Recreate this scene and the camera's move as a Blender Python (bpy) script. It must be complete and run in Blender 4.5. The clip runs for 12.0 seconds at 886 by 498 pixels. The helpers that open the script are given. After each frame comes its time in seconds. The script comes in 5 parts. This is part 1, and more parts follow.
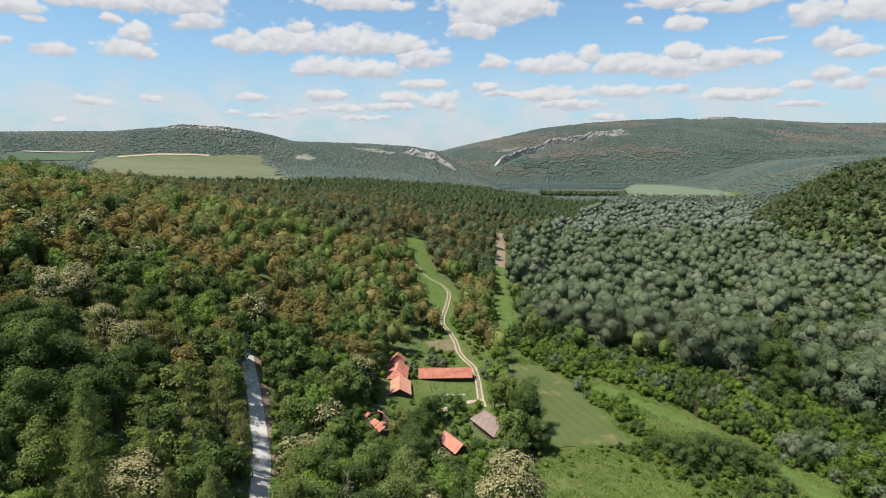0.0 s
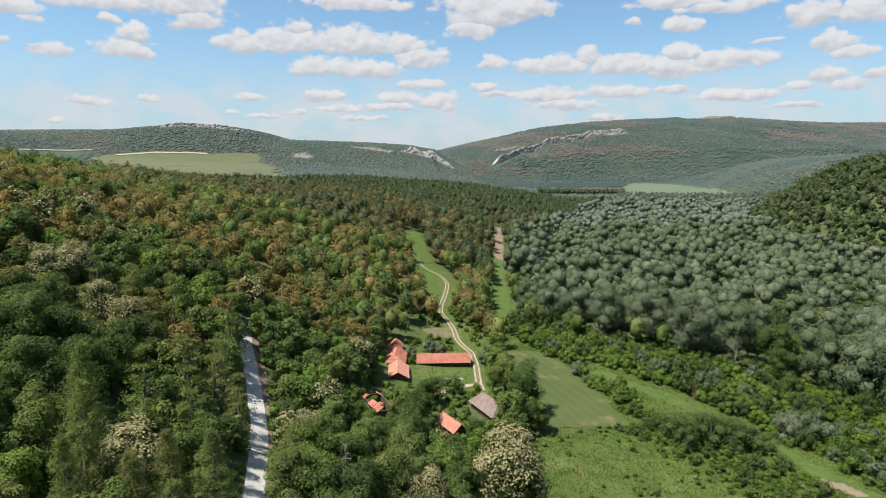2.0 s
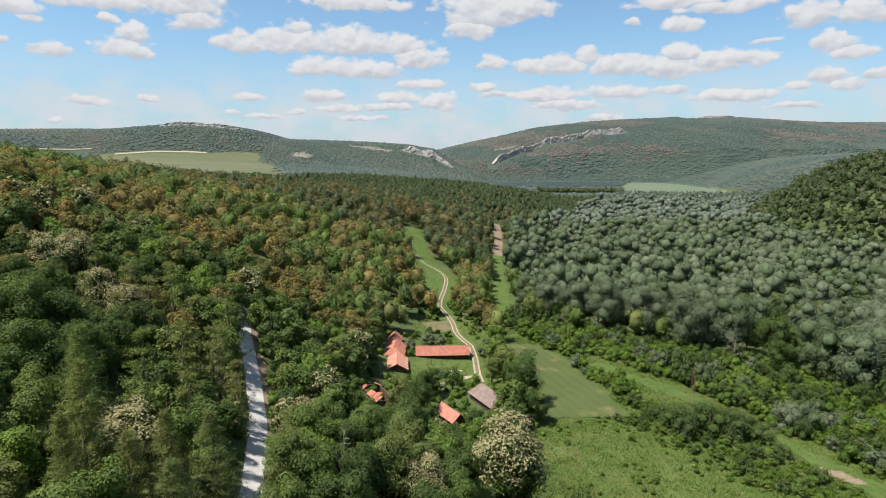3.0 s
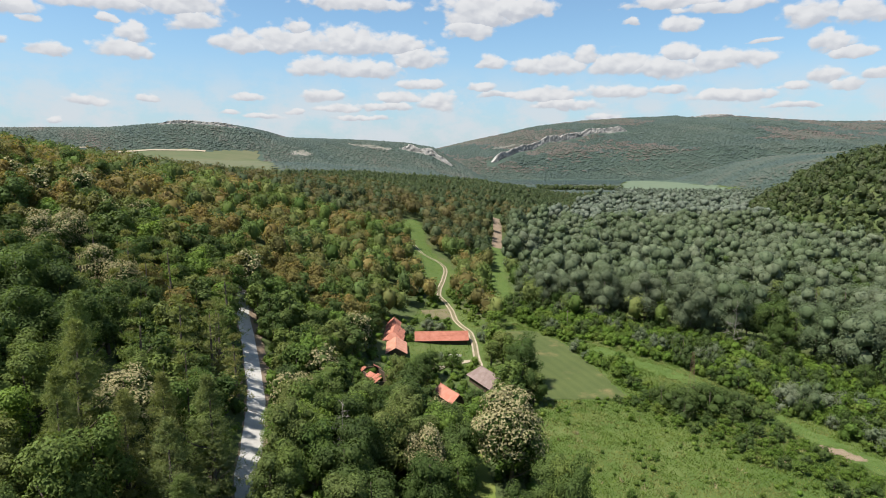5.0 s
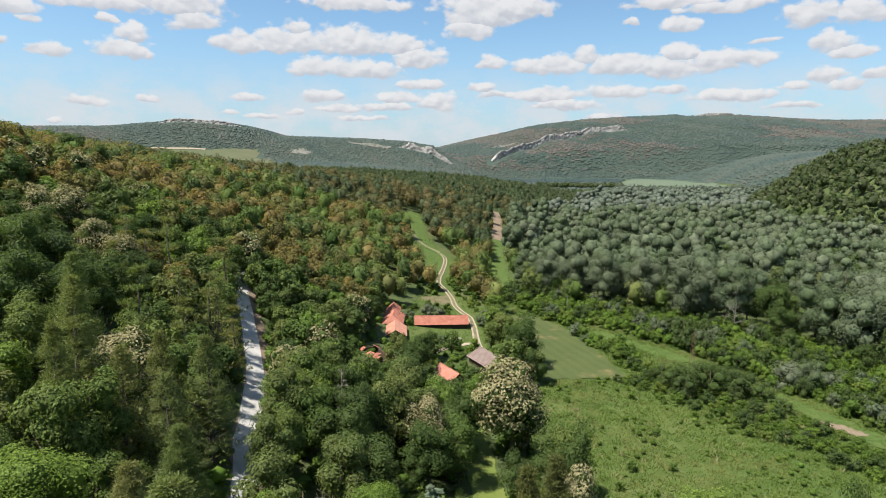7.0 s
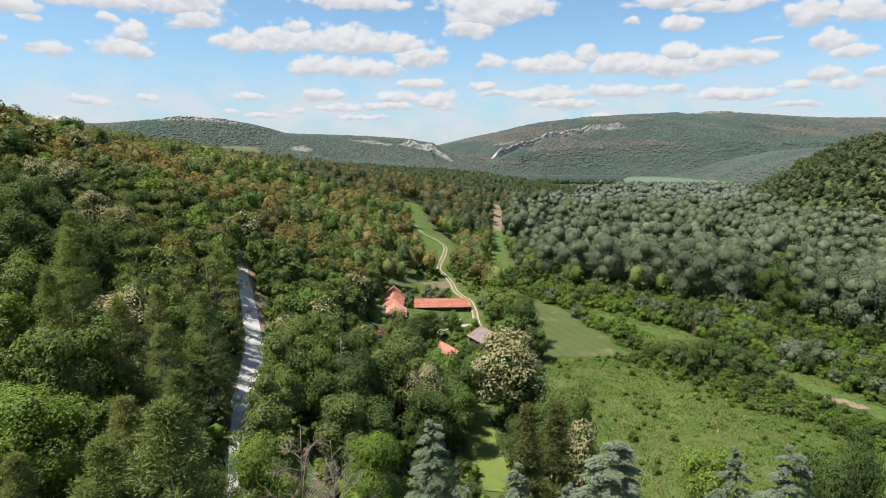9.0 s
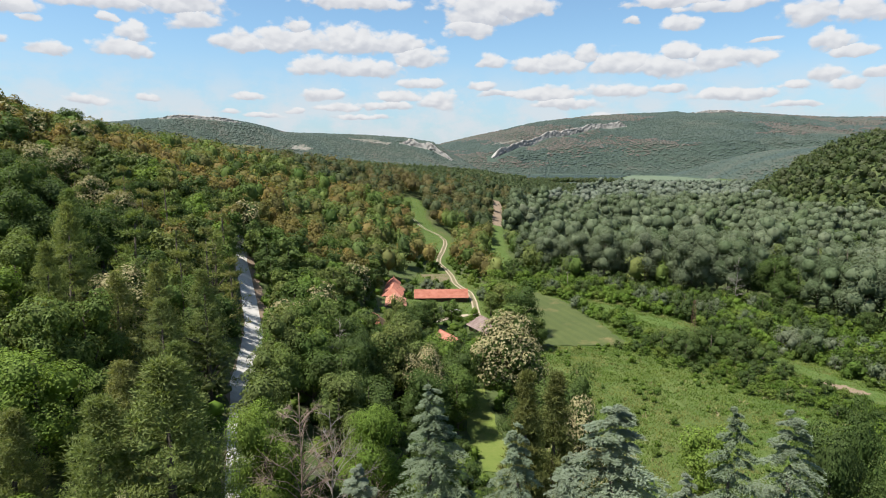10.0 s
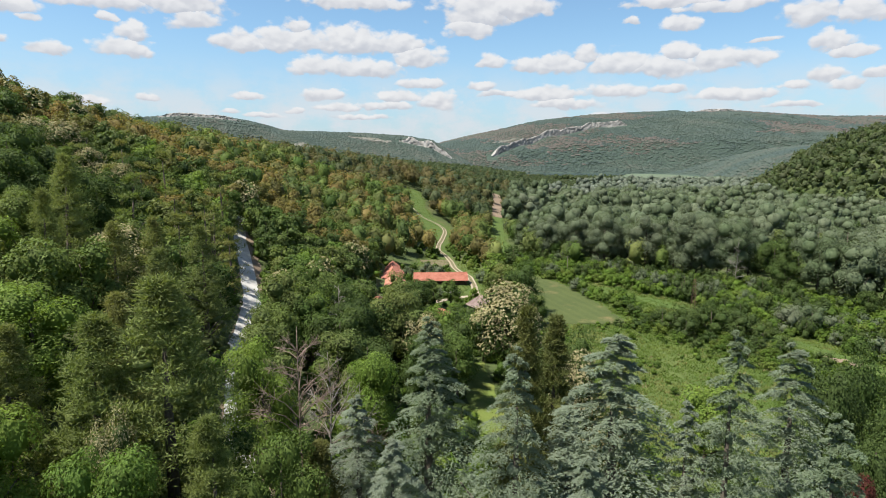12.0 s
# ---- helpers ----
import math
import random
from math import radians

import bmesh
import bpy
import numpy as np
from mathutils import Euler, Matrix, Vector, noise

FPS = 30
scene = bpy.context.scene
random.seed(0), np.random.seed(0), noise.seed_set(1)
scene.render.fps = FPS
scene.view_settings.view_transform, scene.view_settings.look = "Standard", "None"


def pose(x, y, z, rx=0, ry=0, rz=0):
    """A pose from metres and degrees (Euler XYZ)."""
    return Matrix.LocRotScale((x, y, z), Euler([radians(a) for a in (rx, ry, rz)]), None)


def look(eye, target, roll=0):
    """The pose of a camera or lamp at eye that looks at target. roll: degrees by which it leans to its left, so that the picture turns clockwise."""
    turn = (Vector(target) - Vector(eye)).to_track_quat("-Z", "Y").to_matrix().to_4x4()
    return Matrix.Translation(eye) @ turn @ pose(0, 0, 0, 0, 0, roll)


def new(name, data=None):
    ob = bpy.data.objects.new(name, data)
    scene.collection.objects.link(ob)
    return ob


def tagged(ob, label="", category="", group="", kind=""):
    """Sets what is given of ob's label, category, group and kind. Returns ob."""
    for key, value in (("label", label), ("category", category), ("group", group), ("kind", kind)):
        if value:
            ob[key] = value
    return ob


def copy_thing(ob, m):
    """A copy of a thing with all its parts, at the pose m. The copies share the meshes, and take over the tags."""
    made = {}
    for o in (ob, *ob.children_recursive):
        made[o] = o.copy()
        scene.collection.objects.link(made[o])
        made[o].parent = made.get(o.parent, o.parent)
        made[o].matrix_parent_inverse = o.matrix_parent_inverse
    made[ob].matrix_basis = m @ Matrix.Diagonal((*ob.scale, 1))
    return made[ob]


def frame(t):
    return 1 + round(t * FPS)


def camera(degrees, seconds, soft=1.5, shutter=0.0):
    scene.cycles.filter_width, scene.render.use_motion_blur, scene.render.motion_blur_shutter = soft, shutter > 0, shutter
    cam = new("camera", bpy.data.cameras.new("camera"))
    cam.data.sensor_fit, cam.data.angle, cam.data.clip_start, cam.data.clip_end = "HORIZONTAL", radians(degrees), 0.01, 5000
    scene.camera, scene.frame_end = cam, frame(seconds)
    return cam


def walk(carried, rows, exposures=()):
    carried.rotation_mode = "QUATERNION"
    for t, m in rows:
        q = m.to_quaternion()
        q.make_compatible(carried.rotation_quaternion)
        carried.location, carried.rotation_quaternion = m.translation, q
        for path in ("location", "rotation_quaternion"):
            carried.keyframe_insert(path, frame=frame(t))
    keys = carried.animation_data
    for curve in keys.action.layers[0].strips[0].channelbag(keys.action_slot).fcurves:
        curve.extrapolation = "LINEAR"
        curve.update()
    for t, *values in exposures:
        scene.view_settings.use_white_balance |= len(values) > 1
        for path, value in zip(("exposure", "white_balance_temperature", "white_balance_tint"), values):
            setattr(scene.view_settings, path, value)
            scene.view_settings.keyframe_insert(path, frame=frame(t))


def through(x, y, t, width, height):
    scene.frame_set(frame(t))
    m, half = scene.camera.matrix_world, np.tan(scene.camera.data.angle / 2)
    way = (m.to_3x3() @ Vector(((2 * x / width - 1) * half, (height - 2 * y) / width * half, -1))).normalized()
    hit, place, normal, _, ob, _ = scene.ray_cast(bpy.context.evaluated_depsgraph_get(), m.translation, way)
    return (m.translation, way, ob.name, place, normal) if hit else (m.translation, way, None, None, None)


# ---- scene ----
cam = camera(73.3, 12.0, soft=1.0)
# seconds, place in metres, turn to the left, look up, lean
ROWS = [
    (0.0, 0.00, 0.00, 83.00, 0.000, -8.300, 0.000),
    (0.5, 0.02, -0.13, 81.56, -0.057, -8.298, -0.012),
    (1.0, 0.01, -0.26, 80.15, -0.112, -8.298, -0.020),
    (1.5, -0.01, -0.39, 78.75, -0.145, -8.291, -0.032),
    (2.0, -0.02, -0.60, 77.32, -0.176, -8.281, -0.045),
    (2.5, 0.00, -0.84, 75.89, -0.207, -8.270, -0.058),
    (3.0, 0.07, -1.00, 74.48, -0.239, -8.270, -0.066),
    (5.0, 0.14, -1.15, 68.95, -0.318, -8.284, -0.049),
    (5.5, 0.21, -1.22, 67.49, -0.325, -8.278, -0.048),
    (6.0, 0.26, -1.38, 65.98, -0.330, -8.271, -0.046),
    (6.5, 0.25, -1.51, 64.44, -0.328, -8.269, -0.042),
    (7.0, 0.22, -1.58, 62.92, -0.322, -8.275, -0.037),
    (9.0, 0.37, -1.88, 56.69, -0.278, -8.345, -0.027),
    (9.5, 0.41, -2.00, 55.04, -0.279, -8.354, -0.024),
    (10.0, 0.45, -2.08, 53.35, -0.287, -8.367, -0.029),
    (10.5, 0.47, -2.16, 51.64, -0.293, -8.377, -0.037),
    (11.0, 0.45, -2.33, 50.05, -0.299, -8.386, -0.045),
    (11.5, 0.49, -2.40, 48.53, -0.303, -8.375, -0.057),
    (12.0, 0.51, -2.54, 47.00, -0.314, -8.369, -0.067),
]
walk(cam, [(t, pose(x, y, z, 90 + pitch, roll, yaw)) for t, x, y, z, yaw, pitch, roll in ROWS],
     exposures=((0.0, 0.87), (6.0, 0.93), (12.0, 0.99)))

# ---- light ----
SUN_UP, SUN_TURN = 63.0, -112.0     # degrees over the horizon, and from straight ahead (minus: to the left)


class Nodes:
    """Short hand for node trees."""

    def __init__(self, tree):
        self.tree = tree
        tree.nodes.clear()

    def add(self, kind, **sets):
        n = self.tree.nodes.new(kind)
        for key, value in sets.items():
            if key == "operation":
                n.operation = value
            elif key == "blend":
                n.blend_type = value
            elif key == "data":
                n.data_type = value
            elif key == "attribute":
                n.attribute_name = value
            elif key == "sky":
                n.sky_type = value
            elif key == "dims":
                n.noise_dimensions = value
            elif key == "clamp":
                n.use_clamp = value
        return n

    def link(self, a, b):
        self.tree.links.new(a, b)

    def math(self, op, a, b=None, c=None, clamp=False):
        n = self.add("ShaderNodeMath", operation=op, clamp=clamp)
        for k, v in enumerate((a, b, c)):
            if v is None:
                continue
            if isinstance(v, (int, float)):
                n.inputs[k].default_value = v
            else:
                self.link(v, n.inputs[k])
        return n.outputs[0]

    def vec(self, op, a, b):
        n = self.add("ShaderNodeVectorMath", operation=op)
        for k, v in enumerate((a, b)):
            if isinstance(v, tuple):
                n.inputs[k].default_value = v
            else:
                self.link(v, n.inputs[k])
        return n.outputs["Value"] if op == "LENGTH" else n.outputs[0]

    def mix(self, fac, a, b, blend="MIX"):
        n = self.add("ShaderNodeMix", data="RGBA", blend=blend)
        for k, v in ((0, fac), (6, a), (7, b)):
            if isinstance(v, tuple):
                n.inputs[k].default_value = (*v, 1)
            elif isinstance(v, (int, float)):
                n.inputs[k].default_value = v
            else:
                self.link(v, n.inputs[k])
        return n.outputs[2]

    def noise(self, where, scale, detail=4, rough=0.55, colour=False):
        n = self.add("ShaderNodeTexNoise")
        n.inputs["Scale"].default_value = scale
        n.inputs["Detail"].default_value = detail
        n.inputs["Roughness"].default_value = rough
        if where is not None:
            self.link(where, n.inputs["Vector"])
        return n.outputs["Color" if colour else "Fac"]

    def ramp(self, fac, stops):
        n = self.add("ShaderNodeValToRGB")
        el = n.color_ramp.elements
        while len(el) < len(stops):
            el.new(0.5)
        for e, (p, c) in zip(el, stops):
            e.position = p
            e.color = (*c, 1) if isinstance(c, tuple) else (c, c, c, 1)
        self.link(fac, n.inputs[0])
        return n.outputs[0]

    def smooth(self, v, lo, hi):
        n = self.add("ShaderNodeMapRange")
        n.interpolation_type = "SMOOTHSTEP"
        n.inputs[1].default_value, n.inputs[2].default_value = lo, hi
        self.link(v, n.inputs[0])
        return n.outputs[0]


# Fair-weather clouds: turn and height in degrees, half width and half height in degrees.
CLOUDS_LEFT = [
    (-34.5, 11.4, 2.2, 1.00), (-33.3, 10.8, 1.0, 0.47), (-28.3, 12.4, 6.8, 0.87), (-22.8, 12.9, 4.7, 1.50),
    (-21.5, 11.7, 2.5, 1.34), (-28.1, 11.4, 1.0, 0.49), (-35.2, 8.9, 0.7, 0.56), (-32.2, 8.6, 1.8, 0.73),
    (-27.1, 9.0, 2.9, 1.22), (-26.2, 10.4, 1.4, 1.31), (-17.9, 10.1, 2.7, 1.39), (-13.6, 10.4, 4.4, 1.53),
    (-13.0, 11.8, 1.3, 0.97), (-8.0, 10.5, 5.2, 1.78), (-4.1, 10.5, 3.6, 1.23), (-11.6, 8.4, 2.6, 1.12),
    (-7.0, 8.3, 4.4, 1.25), (-2.0, 9.3, 3.1, 1.36), (-7.4, 13.9, 5.4, 1.06), (3.4, 13.2, 4.2, 2.48),
    (2.9, 11.8, 2.7, 1.38), (7.0, 13.5, 4.3, 1.50), (4.9, 9.0, 1.6, 0.91), (-34.9, 11.4, 1.2, 0.91),
]
CLOUDS_RIGHT = [
    (8.7, 8.6, 2.1, 1.02), (11.2, 8.6, 3.1, 1.46), (13.2, 9.3, 1.7, 1.11), (16.2, 8.6, 3.5, 1.65),
    (20.5, 8.0, 3.9, 1.51), (21.4, 9.3, 1.9, 1.16), (24.2, 8.3, 3.0, 1.57), (26.4, 8.5, 2.5, 1.13),
    (17.2, 12.1, 0.8, 0.52), (21.2, 11.4, 1.8, 0.88), (20.2, 13.3, 4.9, 0.76), (24.8, 12.7, 4.3, 0.79),
    (27.7, 9.8, 1.5, 0.35), (31.1, 11.4, 2.6, 1.42), (34.2, 11.1, 2.4, 1.38), (32.4, 9.1, 2.0, 1.15),
    (33.8, 8.4, 1.6, 0.62), (32.3, 6.7, 1.8, 0.99), (33.6, 6.1, 1.6, 0.59), (30.4, 6.1, 1.7, 0.46),
    (35.5, 6.6, 0.9, 0.66),
]
CLOUDS_LOW = [
    (-30.3, 4.9, 1.8, 0.66), (-25.4, 5.2, 1.1, 0.48), (-32.4, 3.4, 0.7, 0.40), (-17.4, 5.7, 1.9, 0.51),
    (-10.7, 5.9, 2.3, 0.87), (-9.2, 4.9, 2.6, 0.47), (-13.3, 4.6, 1.2, 0.35), (-3.7, 6.0, 2.7, 0.82),
    (-1.5, 7.1, 2.8, 0.70), (-5.0, 5.1, 3.2, 0.59), (-0.2, 5.4, 2.4, 1.18), (-19.1, 4.3, 1.3, 0.39),
    (4.0, 6.9, 1.6, 0.64), (5.6, 6.2, 2.1, 0.47), (10.3, 6.1, 4.6, 0.92), (11.8, 5.2, 3.7, 0.75),
    (15.8, 6.1, 3.4, 0.79), (20.3, 6.2, 1.9, 0.55), (25.5, 5.6, 4.1, 0.69), (30.1, 4.6, 2.3, 0.41),
    (14.9, 4.1, 1.8, 0.46), (-16.3, 4.1, 1.9, 0.34), (-7.6, 4.1, 3.5, 0.35),
]


def cloud_group():
    """One heap of cloud: joins its body to what stands in the sky already."""
    g = bpy.data.node_groups.new("cloud_heap", "ShaderNodeTree")
    for name, kind, way in (("Where", "NodeSocketVector", "INPUT"), ("Centre", "NodeSocketVector", "INPUT"), ("Shrink", "NodeSocketVector", "INPUT"),
                            ("Body", "NodeSocketFloat", "INPUT"), ("Rise", "NodeSocketFloat", "INPUT"),
                            ("Body", "NodeSocketFloat", "OUTPUT"), ("Rise", "NodeSocketFloat", "OUTPUT")):
        g.interface.new_socket(name, in_out=way, socket_type=kind)
    n = Nodes(g)
    a, b = n.add("NodeGroupInput"), n.add("NodeGroupOutput")
    # the hair's breadth of the last body keeps the heaps in one chain, which the shader needs
    here = n.vec("ADD", a.outputs[0], n.math("MULTIPLY", a.outputs[3], 1e-7))
    q = n.vec("MULTIPLY", n.vec("SUBTRACT", here, a.outputs[1]), a.outputs[2])
    # flatter underside: the lower half is squeezed
    q = n.vec("ADD", q, n.vec("MULTIPLY", n.vec("MINIMUM", q, (0.0, 0.0, 0.0)), (0.0, 0.55, 0.0)))
    t = n.math("SUBTRACT", 1.0, n.vec("LENGTH", q, (0, 0, 0)))
    sep = n.add("ShaderNodeSeparateXYZ")
    n.link(q, sep.inputs[0])
    more = n.math("GREATER_THAN", t, a.outputs[3])
    n.link(n.math("MAXIMUM", t, a.outputs[3]), b.inputs[0])
    mixed = n.add("ShaderNodeMix")
    n.link(more, mixed.inputs[0])
    n.link(a.outputs[4], mixed.inputs[2])
    n.link(sep.outputs[1], mixed.inputs[3])
    n.link(mixed.outputs[0], b.inputs[1])
    return g


def make_world():
    w = bpy.data.worlds.new("sky")
    scene.world = w
    w.use_nodes = True
    n = Nodes(w.node_tree)
    co = n.add("ShaderNodeTexCoord")
    sky = n.add("ShaderNodeTexSky", sky="NISHITA")
    sky.sun_disc, sky.sun_elevation, sky.sun_rotation = False, radians(SUN_UP), radians(SUN_TURN)
    sky.air_density, sky.dust_density, sky.ozone_density, sky.altitude = 1.0, 0.6, 1.5, 200
    blue = n.vec("MULTIPLY", sky.outputs[0], (0.070, 0.082, 0.084))
    sep = n.add("ShaderNodeSeparateXYZ")
    n.link(co.outputs["Generated"], sep.inputs[0])
    x, y, z = sep.outputs
    flat = n.math("SQRT", n.math("ADD", n.math("MULTIPLY", x, x), n.math("MULTIPLY", y, y)))
    turn = n.math("MULTIPLY", n.math("ARCTAN2", x, y), 57.2958)
    up = n.math("MULTIPLY", n.math("ARCTAN2", z, flat), 57.2958)
    both = n.add("ShaderNodeCombineXYZ")
    n.link(turn, both.inputs[0])
    n.link(up, both.inputs[1])
    p = both.outputs[0]
    # ragged outlines: push the place about by noise at two sizes
    squash = n.vec("MULTIPLY", p, (1.0, 1.5, 1.0))
    wob = n.vec("SUBTRACT", n.noise(squash, 0.35, 6, 0.62, True), (0.5, 0.5, 0.5))
    pw = n.vec("ADD", p, n.vec("MULTIPLY", wob, (1.8, 1.1, 0.0)))
    group = cloud_group()
    body, rise = None, None
    for cx, cy, rx, ry in CLOUDS_LEFT + CLOUDS_RIGHT + CLOUDS_LOW:
        g = n.add("ShaderNodeGroup")
        g.node_tree = group
        n.link(pw, g.inputs[0])
        g.inputs[1].default_value, g.inputs[2].default_value = (cx, cy, 0), (1 / rx, 1 / ry, 0)
        g.inputs[3].default_value = -9
        if body is not None:
            n.link(body, g.inputs[3])
            n.link(rise, g.inputs[4])
        body, rise = g.outputs
    fine = n.noise(squash, 1.0, 4, 0.5)
    # cauliflower heads, large and small
    bent = n.vec("ADD", squash, n.vec("MULTIPLY", wob, (1.6, 1.6, 0.0)))

    def heads(where):
        v = n.add("ShaderNodeTexVoronoi")
        v.feature = "F1"
        for key, value in (("Scale", 0.6), ("Detail", 1.0), ("Roughness", 0.4), ("Lacunarity", 2.3)):
            v.inputs[key].default_value = value
        n.link(where, v.inputs["Vector"])
        return n.math("SUBTRACT", 0.75, v.outputs["Distance"])

    puff = heads(bent)
    # elsewhere in the sky the same sort of clouds go on
    over = n.math("MAXIMUM", n.math("SUBTRACT", n.math("ABSOLUTE", turn), 42.0), n.math("SUBTRACT", up, 17.5))
    wide = n.noise(n.vec("MULTIPLY", p, (0.6, 1.0, 1.0)), 0.12, 5, 0.55)
    other = n.math("MULTIPLY", n.math("SUBTRACT", wide, 0.53), 3.0)
    body = n.math("MAXIMUM", body, n.math("ADD", other, n.math("MINIMUM", n.math("MULTIPLY", over, 0.4), 0.0)))
    dense = n.math("ADD", n.math("ADD", body, n.math("MULTIPLY", n.math("SUBTRACT", puff, 0.25), 0.5)), n.math("MULTIPLY", n.math("SUBTRACT", fine, 0.5), 0.7))
    cover = n.smooth(dense, -0.13, 0.26)
    # sunlit tops, greyer flat bottoms
    above = heads(n.vec("ADD", bent, (-0.25, 0.55, 0)))
    relief = n.math("MULTIPLY", n.math("SUBTRACT", puff, above), 0.55)
    lit = n.smooth(n.math("ADD", n.math("MULTIPLY", rise, 0.50), n.math("ADD", relief, 0.34)), -0.15, 0.72)
    white = n.mix(lit, (0.288, 0.300, 0.330), (0.428, 0.430, 0.436))
    # bright haze low over the hills
    haze = n.smooth(up, 12.5, -1.0)
    base = n.mix(n.math("MULTIPLY", haze, 0.72), blue, (0.220, 0.280, 0.352))
    veil = n.math("MULTIPLY", n.math("MULTIPLY", n.smooth(up, 9.5, 3.5), n.smooth(n.noise(squash, 0.22, 5, 0.6), 0.36, 0.60)), 0.80)
    base = n.mix(veil, base, (0.3602, 0.3802, 0.4046))
    both_sky = n.mix(n.math("MULTIPLY", cover, 0.96), base, white)
    bg = n.add("ShaderNodeBackground")
    n.link(both_sky, bg.inputs[0])
    bg.inputs[1].default_value = 1.0
    out = n.add("ShaderNodeOutputWorld")
    n.link(bg.outputs[0], out.inputs[0])


make_world()
scene.world.cycles.sampling_method, scene.world.cycles.sample_map_resolution = "MANUAL", 256
sun = new("sun", bpy.data.lights.new("sun", "SUN"))
sun.data.energy, sun.data.angle, sun.data.color = 5.0, radians(0.55), (1.0, 0.955, 0.89)
a, e = radians(SUN_TURN), radians(SUN_UP)
sun.matrix_world = look((0, 0, 300), (-math.sin(a) * math.cos(e), -math.cos(a) * math.cos(e), 300 - math.sin(e)))


# ---- materials ----
def material(name):
    m = bpy.data.materials.new(name)
    m.use_nodes = True
    n = Nodes(m.node_tree)
    out = n.add("ShaderNodeOutputMaterial")
    return m, n, out


def leaf_material(name, colours, jitter=0.25, through=0.40, gloss=0.65):
    """Foliage: the colour goes from plant to plant along a row of colours, with a jitter from leaf to leaf."""
    m, n, out = material(name)
    info, geo = n.add("ShaderNodeObjectInfo"), n.add("ShaderNodeNewGeometry")
    att = n.add("ShaderNodeAttribute", attribute="tint")
    pick = n.math("FRACT", n.math("ADD", n.math("MULTIPLY", info.outputs["Random"], 1.0), att.outputs["Fac"]))
    col = n.ramp(pick, [(k / max(1, len(colours) - 1), c) for k, c in enumerate(colours)])
    co = n.add("ShaderNodeTexCoord")
    patch = n.noise(co.outputs["Object"], 0.35, 3)
    value = n.math("MULTIPLY_ADD", geo.outputs["Random Per Island"], 2 * jitter, 1 - jitter)
    value = n.math("MULTIPLY", value, n.math("MULTIPLY_ADD", patch, 0.5, 0.75))
    hsv = n.add("ShaderNodeHueSaturation")
    n.link(col, hsv.inputs["Color"])
    n.link(value, hsv.inputs["Value"])
    n.link(n.math("MULTIPLY_ADD", patch, 0.04, 0.48), hsv.inputs["Hue"])
    b = n.add("ShaderNodeBsdfPrincipled")
    n.link(hsv.outputs[0], b.inputs["Base Color"])
    b.inputs["Roughness"].default_value = gloss
    b.inputs["Specular IOR Level"].default_value = 0.12
    tr = n.add("ShaderNodeBsdfTranslucent")
    n.link(n.mix(1.0, hsv.outputs[0], (1.15, 1.2, 0.6), "MULTIPLY"), tr.inputs[0])
    mx = n.add("ShaderNodeMixShader")
    mx.inputs[0].default_value = through
    n.link(b.outputs[0], mx.inputs[1])
    n.link(tr.outputs[0], mx.inputs[2])
    n.link(mx.outputs[0], out.inputs[0])
    return m


def plain_material(name, colours, scale=1.0, fine=8.0, rough=0.9, bump=0.3, bump_scale=None, depth=0.05, stretch=(1, 1, 1), per_object=0.0):
    """Mineral, wood or soil: a row of colours laid out by noise at two sizes, with relief."""
    m, n, out = material(name)
    co = n.add("ShaderNodeTexCoord")
    where = n.vec("MULTIPLY", co.outputs["Object"], stretch)
    big, small = n.noise(where, scale, 4, 0.6), n.noise(where, scale * fine, 5, 0.65)
    fac = n.math("MULTIPLY_ADD", big, 0.65, n.math("MULTIPLY", small, 0.35))
    if per_object:
        info = n.add("ShaderNodeObjectInfo")
        fac = n.math("ADD", fac, n.math("MULTIPLY", n.math("SUBTRACT", info.outputs["Random"], 0.5), per_object))
    lo, hi = 0.32, 0.68
    col = n.ramp(fac, [(lo + (hi - lo) * k / max(1, len(colours) - 1), c) for k, c in enumerate(colours)])
    b = n.add("ShaderNodeBsdfPrincipled")
    n.link(col, b.inputs["Base Color"])
    b.inputs["Roughness"].default_value = rough
    b.inputs["Specular IOR Level"].default_value = 0.3
    bp = n.add("ShaderNodeBump")
    bp.inputs["Strength"].default_value, bp.inputs["Distance"].default_value = bump, depth
    n.link(n.noise(where, bump_scale or scale * fine, 5, 0.65), bp.inputs["Height"])
    n.link(bp.outputs[0], b.inputs["Normal"])
    n.link(b.outputs[0], out.inputs[0])
    return m


